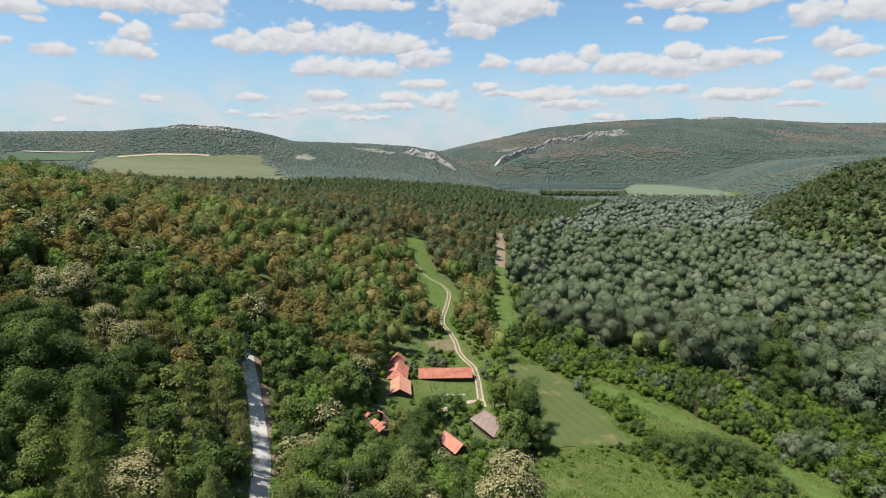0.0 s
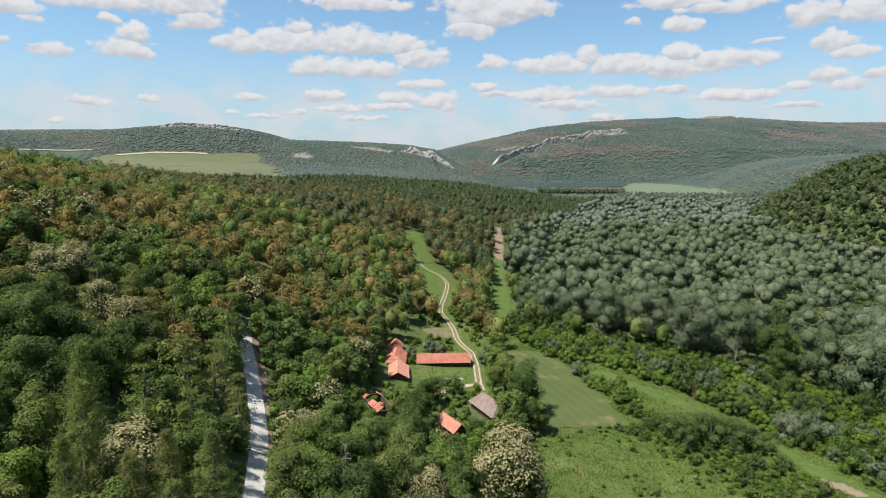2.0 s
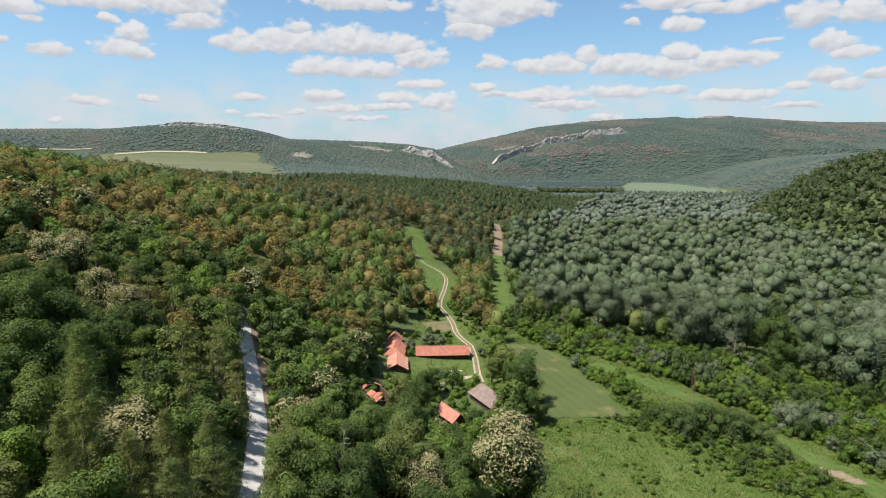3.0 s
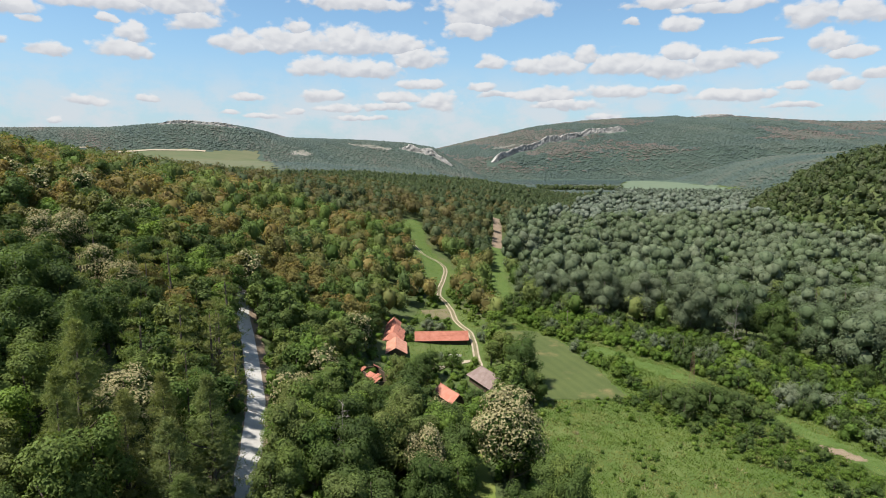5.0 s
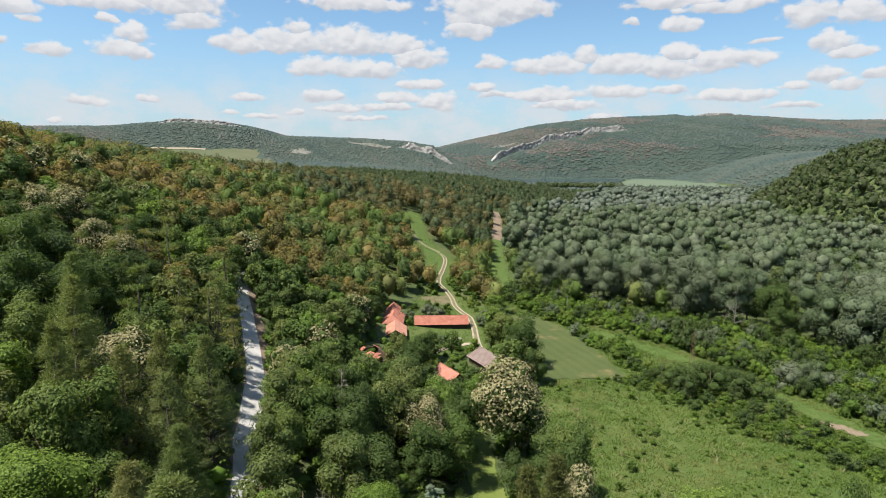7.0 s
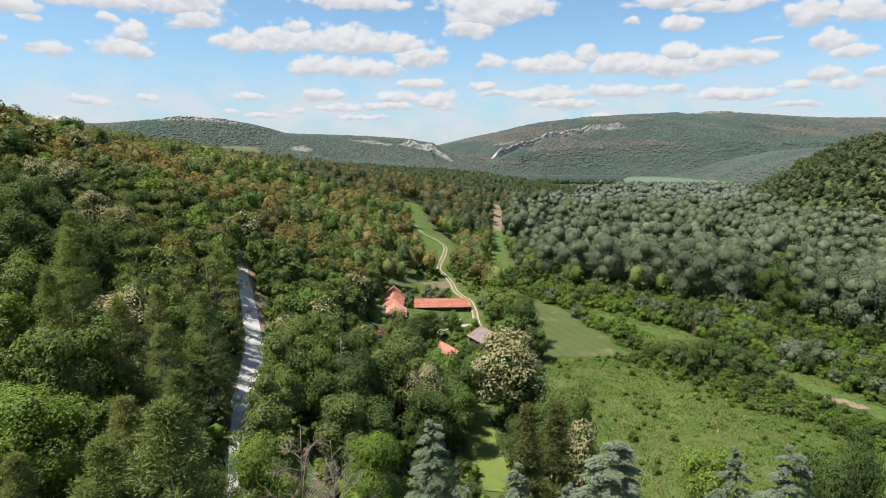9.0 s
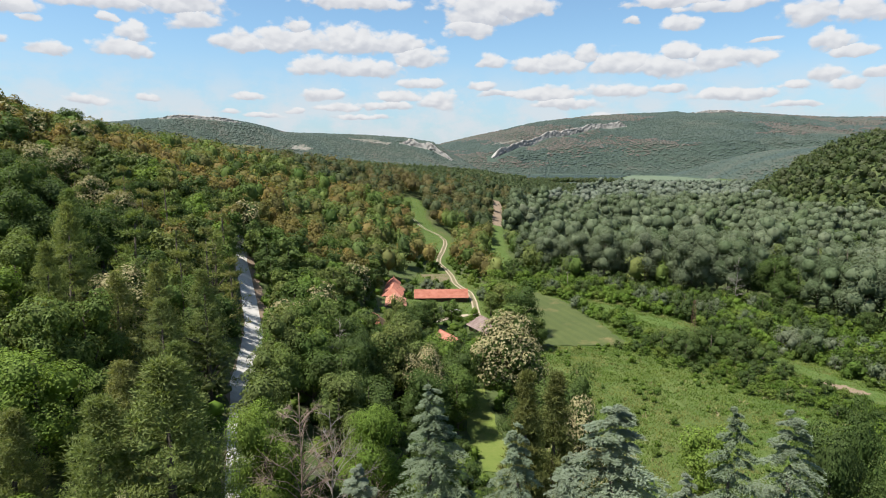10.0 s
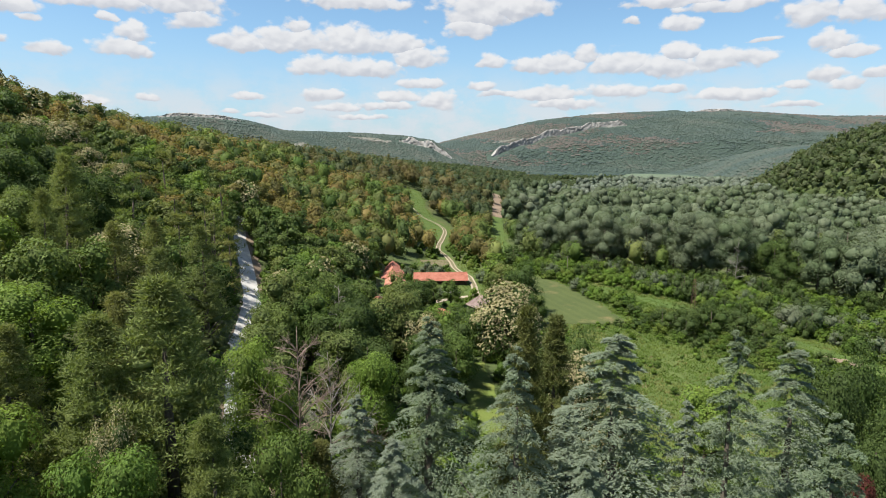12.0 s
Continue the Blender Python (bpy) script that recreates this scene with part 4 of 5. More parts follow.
def stand(name, label, category, kind, places, n, leaf, mats, seed, size=(0.75, 1.2), core=0.86, inner=0.0):
    """A whole stand of one sort of tree, too many to count, joined into one mesh of leafy crowns."""
    r = np.random.RandomState(seed)
    shape, wide, tall, base, clumps, blossom = KINDS[kind][:6]
    x, y = places
    models = []
    for k in range(6):
        if shape == "round":
            v, bv, bl = round_crown(r, n, wide, tall, base, max(12, min(clumps, n // 5)), leaf, True, 0.25, 0.0, 2.5, inner)
        else:
            v, bv, bl = spiky_crown(r, n, wide, tall, base, leaf)
        v = v[:, 1:]
        tri = np.arange(3 * len(v)).reshape(-1, 3)
        if inner > 0.0:
            models.append((np.concatenate([v.reshape(-1, 3), bv.reshape(-1, 3)]), np.concatenate([tri, (3 * len(v) + 12 * np.arange(len(bv))[:, None, None] + BALL_F[None]).reshape(-1, 3)])))
            continue
        c = BALL_V * np.array([wide * 0.40, wide * 0.40, (tall - base) * 0.44]) * core * r.uniform(0.85, 1.1, (12, 1)) + np.array([0, 0, base + (tall - base) * 0.50])
        models.append((np.concatenate([v.reshape(-1, 3), c]), np.concatenate([tri, 3 * len(v) + BALL_F])))
    pick = r.randint(0, 6, len(x))
    s, turn, hue = r.uniform(*size, len(x)), r.uniform(0, 6.283, len(x)), r.rand(len(x)) * 0.98
    stretch = r.uniform(0.85, 1.12, len(x))
    z = height(x, y)
    vs, fs, ts, start = [], [], [], 0
    for k, (mv, mf) in enumerate(models):
        w = np.where(pick == k)[0]
        if not len(w):
            continue
        c, sn = np.cos(turn[w])[:, None], np.sin(turn[w])[:, None]
        px = (mv[None, :, 0] * c - mv[None, :, 1] * sn) * s[w][:, None] + x[w][:, None]
        py = (mv[None, :, 0] * sn + mv[None, :, 1] * c) * s[w][:, None] + y[w][:, None]
        pz = mv[None, :, 2] * (s * stretch)[w][:, None] + z[w][:, None]
        vs.append(np.stack([px, py, pz], -1).reshape(-1, 3))
        fs.append((mf[None] + (start + np.arange(len(w)) * len(mv))[:, None, None]).reshape(-1, 3))
        ts.append(np.repeat(hue[w], len(mv)))
        start += len(w) * len(mv)
    ob = new(name, mesh_of(name, np.concatenate(vs), np.concatenate(fs), mats, True, np.concatenate(ts)))
    return tagged(ob, label, category, kind="stuff")


DOME_V = np.array([(math.cos(k * 1.5708 + o) * q, math.sin(k * 1.5708 + o) * q, h) for q, h, o in ((1.0, 0.0, 0.0), (0.62, 0.66, 0.4)) for k in range(4)] + [(0, 0, 1.0)])
DOME_F = np.array([(k, (k + 1) % 4, 4 + k) for k in range(4)] + [(4 + k, (k + 1) % 4, 4 + (k + 1) % 4) for k in range(4)] + [(4 + k, 4 + (k + 1) % 4, 8) for k in range(4)])


def canopy(name, label, places, wide, tall, mats, seed):
    """Far woods: a carpet of rounded crowns, each a few metres across."""
    r = np.random.RandomState(seed)
    x, y = places
    n = len(x)
    s = np.where(r.rand(n) < 0.7, r.uniform(0.55, 1.0, n), r.uniform(1.0, 1.65, n))
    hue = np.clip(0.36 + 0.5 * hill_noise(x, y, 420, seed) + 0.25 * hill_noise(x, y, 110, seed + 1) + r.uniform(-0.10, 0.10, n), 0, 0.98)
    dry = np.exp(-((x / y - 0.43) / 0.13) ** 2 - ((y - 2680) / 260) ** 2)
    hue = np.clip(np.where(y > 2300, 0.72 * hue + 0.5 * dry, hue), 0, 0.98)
    v = DOME_V[None] * r.uniform(0.75, 1.2, (n, len(DOME_V), 1)) * np.stack([wide * s / 2, wide * s / 2, tall * s], -1)[:, None]
    a = r.uniform(0, 6.283, n)[:, None]
    v[..., 0], v[..., 1] = v[..., 0] * np.cos(a) - v[..., 1] * np.sin(a), v[..., 0] * np.sin(a) + v[..., 1] * np.cos(a)
    v[..., 2] += 0.1
    v += np.stack([x, y, height(x, y)], -1)[:, None]
    f = DOME_F[None] + (np.arange(n) * len(DOME_V))[:, None, None]
    ob = new(name, mesh_of(name, v.reshape(-1, 3), f.reshape(-1, 3), mats, True, np.repeat(hue, len(DOME_V))))
    return tagged(ob, label, "woods", kind="stuff")


rng = np.random.RandomState(4)


def in_view(x, y, spare=22):
    return np.abs(x) < 0.78 * y + spare


def brownness(x, y):
    """Where the oaks have browned: patches on the hillside and the spur."""
    return 0.5 + 0.65 * hill_noise(x, y, 110, 41) + 0.6 * hill_noise(x, y, 42, 42)


def near_wood(x, y):
    park = (x > -9) & (y < 100)
    road = line_distance(x, y, ROAD)
    for tx, ty, gap in ((-38.7, 52.6, 8), (-16.8, 52.9, 6), (-21.5, 42.5, 8), (-25.5, 43, 7), (-29.8, 63.3, 6.5), (-29, 51, 7), (-20.5, 33, 6), (-15.5, 36.5, 6), (-31.5, 40, 6), (-13.1, 51.7, 6.5), (-11.2, 58.8, 7), (-49.4, 87.5, 8), (-14.7, 102.4, 6), (-12, 44, 7), (-17, 44, 6), (-35, 72, 6), (-29.5, 34, 6), (-95, 143, 7), (-94, 152, 7), (-81, 138, 7), (-74, 135, 7), (-79, 109, 7), (-74, 113, 7), (-67, 116, 7), (-70, 96, 7), (-86, 124, 7), (-66, 107, 7), (-68, 133, 7), (-92, 125, 7), (-80, 154, 7), (-66, 96, 7)):
        park = park | (np.hypot(x - tx, y - ty) < gap)
    return in_view(x, y) & ~park & ~open_ground(x, y) & (road > np.where(y < 76, 2.0, np.where(y > 168, 1.0, np.where(y > 135, 3.2, 3.1)))) & ~((line_distance(x, y, [(-16, 190), (-16, 228)]) < 8)) & (np.hypot(x - 13, y - 172) > 8) & (np.hypot(x - 15, y - 163) > 5) & (np.hypot(x - 3, y - 158) > 5.5) & (np.hypot(x - 5, y - 150) > 5) & (np.hypot(x + 15, y - 157) > 4.5) & (np.hypot(x + 15, y - 188) > 7.5) & (np.hypot(x + 15, y - 178) > 6) & (np.hypot(x + 13.5, y - 152) > 3.5) & (np.hypot(x + 16, y - 75) > 6) & (np.hypot(x + 14, y - 66) > 5) & (np.hypot(x + 20, y - 76) > 4.5) & (np.hypot(x + 18, y - 166) > 6) & (np.hypot(x - 13.3, y - 111) > 8.5) & (np.hypot(x - 22, y - 171) > 8) & (np.hypot(x + 5, y - 168) > 8.5)


# hillside and farm woods close by, tree by tree
x, y = scatter(rng, -215, 40, 22, 232, 6.6, near_wood)
for px, py in zip(x, y):
    u = rng.rand()
    road = float(line_distance(px, py, ROAD))
    left = px < np.interp(py, [20, 80, 150, 186, 240], [-22, -28, -50, -63, -73])
    if left and py < 150 and px > -0.52 * py - 14 and u < 0.62 and py > 38:
        kind = "pine_tree"
    elif left and py < 95:
        kind = "bright_tree" if u < 0.5 else "oak_tree"
    elif u < 0.06 and py > 105:
        kind = "flowering_tree"
    elif left and rng.rand() < float(brownness(px, py)) * float(sstep(118, 185, py)):
        kind = "browned_oak_tree"
    elif (not left) and py > 190 and px < -26 and rng.rand() < 0.55:
        kind = "browned_oak_tree"
    else:
        kind = "bright_tree" if rng.rand() < 0.18 else ("dark_tree" if rng.rand() < 0.34 else "oak_tree")
    grow = 1.0
    if -27 < px < 10 and 90 < py < 127:
        grow = 1.16 if px > -12 else 1.3
    elif not left and 127 <= py < 158:
        grow = 1.0 if px < -8 else 0.75
    if abs(px + 17) < 8 and 127 < py < 162:
        grow = 0.55
    elif -9 < px < 16 and 158 <= py < 205:
        grow = 0.6
    plant(kind, px, py, grow * rng.uniform(0.78, 1.12), rng.uniform(0, 6.28), rng.randint(0, 4), 2 if py < 62 else (1 if py < 96 or (px > -32 and py < 130) else 0), rng.uniform(-0.06, 0.06), rng.uniform(0.9, 1.1))

# the same woods go on below and behind the starting point
x, y = scatter(rng, -70, 60, -45, 22, 8.5, lambda x, y: (line_distance(x, y, ROAD) > 4) & ~in_view(x, y, 3))
for px, py in zip(x, y):
    plant("oak_tree" if rng.rand() < 0.7 else "dark_tree", px, py, rng.uniform(0.75, 1.05), rng.uniform(0, 6.28), rng.randint(0, 4), 0)

# low growth between the trees
x, y = scatter(rng, -215, 44, 22, 236, 3.6, lambda x, y: in_view(x, y, 10) & ~open_ground(x, y) & (line_distance(x, y, ROAD) > 3.3) & ~inside(x, y, [(-21, 192), (-11, 190), (-11, 230), (-22, 230)]) & (np.hypot(x - 15, y - 173) > 7) & (np.hypot(x - 3, y - 160) > 4.5))
stand("undergrowth", "low green undergrowth and saplings between the trees", "undergrowth", "shrub", (x, y), 55, 1.0, [LEAF_SHRUB], 44, size=(0.45, 1.0))

def grown(kind, x, y, top, wide, variant=0):
    """A plant of a given spread whose tip stands at a given height."""
    s, fine = wide / KINDS[kind][1], 2 if y < 72 else 1
    return plant(kind, x, y, s, 1.7 * variant + 0.3 * x, variant, fine, 0.0, (top - float(height(x, y))) / (KINDS[kind][2] * s))


# tall blue cedars and firs of the park
for px, py, top, wide, v in ((-0.3, 50.4, 33.0, 16.5, 0), (6.6, 43.6, 32.3, 13.5, 1), (16.2, 48.5, 32.0, 24.0, 2), (24.8, 44.1, 33.5, 14.0, 3), (33.0, 49.7, 30.7, 17.0, 1), (21.8, 45.7, 26.9, 12.0, 0), (28.8, 37.0, 29.5, 13.5, 2), (-7.0, 48.0, 26.5, 12.0, 3), (-3.0, 41.0, 25.8, 12.0, 1), (11.5, 38.5, 26.0, 12.0, 0), (14.0, 57.0, 23.0, 12.0, 3)):
    grown("cedar_tree", px, py, top, wide, v)
for px, py, top, wide, v in ((9.0, 53.4, 33.0, 9.5, 0), (13.4, 61.4, 30.0, 10.5, 1), (11.5, 67.0, 24.0, 9.5, 2), (-9.5, 44.0, 24.0, 8.0, 1)):
    grown("fir_tree", px, py, top, wide, v)
# broadleaf trees whose tips stand out
for kind, px, py, top, wide, v in (("oak_tree", -17.6, 57.5, 26.5, 8.5, 3), ("flowering_tree", 15.2, 117, 23.6, 16.8, 1), ("flowering_tree", 19.1, 75.6, 22.7, 8.5, 2), ("flowering_tree", 23.5, 71, 18.0, 7.0, 3), ("dark_tree", 23.0, 92.7, 20.0, 8.5, 0), ("bright_tree", 40.9, 82.6, 14.6, 10.0, 1), ("dark_tree", 42.3, 57.5, 28.0, 9.5, 2), ("dark_tree", 47.5, 60.0, 27.0, 9.5, 1), ("dark_tree", 43.0, 52.0, 23.0, 8.5, 0), ("copper_tree", 39.4, 49.2, 18.8, 5.5, 0), ("bright_tree", -7.9, 67.1, 25.0, 9.5, 2), ("bright_tree", -38.7, 52.6, 36.5, 13.0, 0), ("bright_tree", -16.8, 52.9, 30.0, 8.5, 3), ("bright_tree", -20.5, 33.0, 30.5, 8.0, 1), ("flowering_tree", -49.4, 87.5, 37.6, 11.5, 0), ("flowering_tree", -22.0, 36.0, 30.6, 4.5, 3), ("dark_tree", -14.7, 102.4, 24.0, 9.0, 1), ("bright_tree", -29.5, 34.0, 33.0, 8.0, 2), ("oak_tree", -12.0, 41.0, 27.0, 7.5, 2), ("oak_tree", -17.0, 44.0, 26.5, 7.0, 1)):
    grown(kind, px, py, top, wide, v)
for px, py, top, wide, v in ((-21.0, 42.5, 38.0, 15.0, 0), (-25.5, 41.0, 35.5, 12.0, 1), (-29.8, 63.3, 33.0, 10.0, 2), (-29.0, 51.0, 35.0, 10.5, 3), (-15.5, 36.5, 29.5, 8.5, 1), (-31.5, 40.0, 35.0, 9.0, 2), (-35.0, 72.0, 36.0, 10.0, 0)):
    grown("pine_tree", px, py, top, wide, v)

# willows and thicket along the edge of the flood plain
def willow_ground(x, y):
    foot = np.interp(y, [180, 250, 350, 480, 664, 900, 1290, 1450], [150, 62, 40, 58, 136, 230, 390, 420])
    return (x > foot) & (x < foot_right(y) + 4) & ~open_ground(x, y) & in_view(x, y, 30) & (y < 1480) & ~inside(x, y, REEDS)


x, y = scatter(rng, 30, 240, 140, 262, 9.8, lambda x, y: willow_ground(x, y) | ((x > 120) & ~open_ground(x, y) & in_view(x, y, 30)))
for px, py in zip(x, y):
    plant("willow_tree" if rng.rand() < (0.75 if px < 105 else 0.25) else ("oak_tree" if rng.rand() < 0.4 else "dark_tree"), px, py, (1.0 if px < 105 else 1.15) * rng.uniform(0.72, 1.15), rng.uniform(0, 6.28), rng.randint(0, 4), 0)
x, y = scatter(rng, 30, 560, 262, 560, 10.9, willow_ground)
dark = rng.rand(len(x)) < np.where((x > 0.58 * y) & (y < 340), 0.5, 0.06)
stand("willow_wood", "grey-green willow wood filling the valley floor", "willow wood", "willow_tree", (x[~dark], y[~dark]), 820, 0.90, [LEAF_WILLOW], 11, size=(0.55, 1.3), inner=0.80)
stand("dark_wood", "deep green broadleaf trees among the willows", "oak wood", "oak_tree", (x[dark], y[dark]), 330, 0.95, [LEAF_DARK], 21, size=(0.8, 1.3), inner=0.70)
x, y = scatter(rng, 60, 900, 560, 1480, 12.2, willow_ground)
far = y > 950
stand("willow_wood", "grey-green willow wood stretching towards the lake", "willow wood", "willow_tree", (x[~far], y[~far]), 150, 1.5, [LEAF_WILLOW_HAZE], 12, size=(0.55, 1.25), inner=0.88)
stand("willow_wood", "distant low grey-green willow wood near the lake", "willow wood", "willow_tree", (x[far], y[far]), 70, 2.0, [LEAF_WILLOW_HAZE], 22, size=(0.48, 0.74), inner=0.86)


def spur_wood(x, y):
    foot = np.interp(y, [180, 250, 350, 480, 664, 900, 1290, 1450], [150, 62, 40, 58, 136, 230, 390, 420])
    return (x < foot) & in_view(x, y, 30) & ~open_ground(x, y) & ~inside(x, y, CROP_LAND) & (line_distance(x, y, ROAD) > 4.5)


x, y = scatter(rng, -420, 200, 232, 520, 8.2, spur_wood)
b = (rng.rand(len(x)) < brownness(x, y) * 1.05) & ((x < 24) | (y > 340))
near = y < 370
stand("oak_wood", "green oak wood on the hillside", "oak wood", "oak_tree", (x[~b & near], y[~b & near]), 320, 1.15, [LEAF_OAK], 13, size=(0.82, 1.22))
stand("browned_wood", "drought-browned oak wood on the hillside", "oak wood", "browned_oak_tree", (x[b & near], y[b & near]), 320, 1.15, [LEAF_BROWN], 14, size=(0.82, 1.22))
stand("oak_wood", "green oak wood further up the hillside", "oak wood", "oak_tree", (x[~b & ~near], y[~b & ~near]), 170, 1.5, [LEAF_SPUR], 24, size=(0.82, 1.22))
stand("browned_wood", "olive-brown oak wood further up the hillside", "oak wood", "browned_oak_tree", (x[b & ~near], y[b & ~near]), 170, 1.5, [LEAF_SPUR_BROWN], 25, size=(0.82, 1.22))
x, y = scatter(rng, -700, 400, 520, 1150, 9.5, spur_wood)
b = rng.rand(len(x)) < brownness(x, y) * 0.7 - np.clip((y - 620) / 400, 0, 0.6)
stand("oak_wood", "green oak wood on the long spur", "oak wood", "oak_tree", (x[~b], y[~b]), 75, 2.3, [LEAF_SPUR], 15, size=(0.65, 1.0))
stand("browned_wood", "browned oak wood on the long spur", "oak wood", "browned_oak_tree", (x[b], y[b]), 75, 2.3, [LEAF_SPUR_BROWN], 16, size=(0.65, 1.0))


def right_hill(x, y):
    return (x > foot_right(y)) & in_view(x, y, 40) & (y < 1300) & ~open_ground(x, y)


x, y = scatter(rng, 200, 1100, 250, 1300, 9.6, right_hill)
stand("hill_wood", "dense green wood on the rounded hill", "oak wood", "oak_tree", (x, y), 70, 2.8, [LEAF_HILL], 17)


def far_wood(x, y):
    crop = inside(x, y, CROP_LAND) | inside(x, y, [(-1500, 1900), (-1150, 1920), (-1150, 2000), (-1430, 2015)])
    bare = (line_distance(x, y, CLIFF_RIGHT) < 24) | (line_distance(x, y, CLIFF_GORGE) < 20) | (line_distance(x, y, CLIFF_MESA) < 20) | (line_distance(x, y, CLIFF_TOP) < 20)
    for poly in SCREE:
        bare = bare | (inside(x, y, poly) & (np.sin(x * 0.9) * np.cos(y * 0.7) < 0.05))
    return (np.abs(x) < 0.80 * y + 40) & ~open_ground(x, y) & ~crop & ~bare & ~willow_ground(x, y)


x, y = scatter(rng, -1900, 2500, 1150, 2350, 8.4, lambda x, y: far_wood(x, y) & ((height(x, y) > 5.5) | (y < 1760)))
canopy("far_wood", "far woods on the lower hills, leaves tinted blue for haze", (x, y), 11.5, 3.0, [LEAF_FAR_HAZE], 18)
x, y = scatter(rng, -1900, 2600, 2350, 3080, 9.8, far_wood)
canopy("far_wood", "far woods on the mountain, leaves tinted blue for haze", (x, y), 13.5, 3.2, [LEAF_FAR_HAZE], 19)

x, y = scatter(rng, 225, 435, 1375, 1455, 9.0, lambda x, y: inside(x, y, [(225, 1378), (425, 1388), (432, 1442), (240, 1452)]))
stand("lake_wood", "dark green row of trees in front of the lake", "woods", "oak_tree", (x, y), 90, 2.2, [LEAF_HILL], 27, size=(0.8, 1.15))

# ---- trees that stand alone ----
grown("oak_tree", -11.2, 150, 19.6, 7.8, 1)
grown("oak_tree", -15.5, 145, 13.0, 8.0, 2)
plant("dark_tree", -8.5, 143, 1.25, 1.4, 0, 1)
plant("oak_tree", -19, 150, 0.55, 3.0, 3, 1)
for k, (px, py) in enumerate(((-95.0, 143.0), (-94.0, 152.0), (-81.0, 138.0), (-74.0, 135.0))):
    plant("flowering_tree", px, py, 1.25 - 0.05 * k, 1.1 * k, k, 1)
for k, (px, py) in enumerate(((-79.0, 109.0), (-74.0, 113.0), (-67.0, 116.0), (-70.0, 96.0), (-86.0, 124.0), (-66.0, 107.0), (-68.0, 133.0), (-92.0, 125.0), (-80.0, 154.0), (-66.0, 96.0))):
    plant("dark_tree", px, py, 1.45 - 0.03 * k, 1.7 * k, k % 4, 1)
for px, py, s, v in ((-150, 245, 1.5, 1), (-140, 245, 1.42, 2)):
    plant("dark_tree", px, py, s, 0.7 * v, v, 1)
plant("dark_tree", 25.5, 173, 1.4, 0.9, 0, 1)
plant("dark_tree", 21.5, 160, 0.7, 2.2, 1, 1)
plant("dark_tree", 27, 160, 0.9, 4.0, 2, 1)
plant("dark_tree", -4.5, 175, 0.85, 0.3, 2, 1)
plant("dark_tree", -5.8, 161, 1.05, 1.3, 3, 1)
plant("oak_tree", 17, 186, 0.8, 1.3, 3, 1)
for px, py, s, v in ((97, 222, 1.35, 0), (110, 216, 1.25, 1), (84, 236, 1.25, 2), (137, 182, 1.22, 1), (70, 246, 1.15, 3), (128, 194, 1.05, 0), (60, 256, 1.1, 1), (50, 268, 1.05, 2), (42, 280, 0.95, 3)):
    plant("willow_tree", px, py, s, 1.7 * v + 0.1 * px, v, 1)

for px, py, s, v in ((121, 208, 1.5, 0), (146, 176, 1.4, 1), (131, 176, 1.0, 2), (118, 196, 1.1, 3), (140, 170, 0.9, 1), (127, 168, 0.75, 2)):
    plant("dark_tree", px, py, s, 1.3 * v + 0.1 * px, v, 1)

# undergrowth and young trees below the cedars
rng = np.random.RandomState(55)
x, y = scatter(rng, -9, 58, 36, 100, 5.2, lambda x, y: (line_distance(x, y, LAWN) > 5.5) & in_view(x, y, 6) & (x < 0.75 * y + 4) & ((y < 82) | (x < 6)))
for px, py in zip(x, y):
    u = rng.rand()
    plant("dark_shrub" if u < 0.45 else ("shrub" if u < 0.75 else "dark_tree"), px, py, rng.uniform(0.5, 0.95) if u < 0.75 else rng.uniform(0.45, 0.7), rng.uniform(0, 6.28), rng.randint(0, 3), 1)

# ---- rough meadow: thickets, bushes, tall grass ----
rng = np.random.RandomState(77)


def meadow_free(x, y):
    return inside(x, y, OPEN) & ~inside(x, y, FIELD) & in_view(x, y, 8)


def thicket(x, y):
    """The belt between the green ride and the willows, and the hedge along the mown field."""
    ride = line_distance(x, y, RIDE)
    side = x - np.interp(y, [80, 115, 138, 152, 164, 178, 192, 209, 230, 264], [110, 104, 96, 89, 84, 78, 68, 56, 40, 26])
    belt = in_view(x, y, 10) & (line_distance(x, y, [(31, 276), (58, 247), (80, 232), (97, 214), (115, 200), (127, 178), (142, 160), (155, 120)]) < 9)
    return (meadow_free(x, y) | belt) & (ride > 6.2) & ((side > 0) | (line_distance(x, y, [(44, 224), (53, 203), (60, 180)]) < 4.5))


rest = []
x, y = scatter(rng, 20, 160, 95, 275, 3.6, thicket)
for px, py in zip(x, y):
    u = rng.rand()
    kind = "shrub" if u < 0.80 else ("grey_shrub" if u < 0.86 else "dark_shrub")
    if kind == "shrub" and (py > 172 or rng.rand() < 0.35):
        rest.append((px, py))
        continue
    plant(kind, px, py, rng.uniform(0.6, 1.35), rng.uniform(0, 6.28), rng.randint(0, 3), 0, 0, rng.uniform(0.8, 1.4))
rest = np.array(rest)
stand("thicket", "dense green bramble thicket at the foot of the willows", "thicket", "shrub", (rest[:, 0], rest[:, 1]), 300, 0.62, [LEAF_SHRUB], 72, size=(0.65, 1.45), inner=0.85)
for px, py, s in ((63, 159, 1.5), (68, 155, 1.9), (74, 153, 1.9), (80, 151, 1.75), (86, 149, 1.3), (72, 159, 1.7), (66, 151, 1.4), (79, 157, 1.6), (84, 154, 1.4), (61, 163, 1.0)):
    plant("dark_shrub", px, py, s, rng.uniform(0, 6.28), rng.randint(0, 3), 1, 0.0, 0.85)
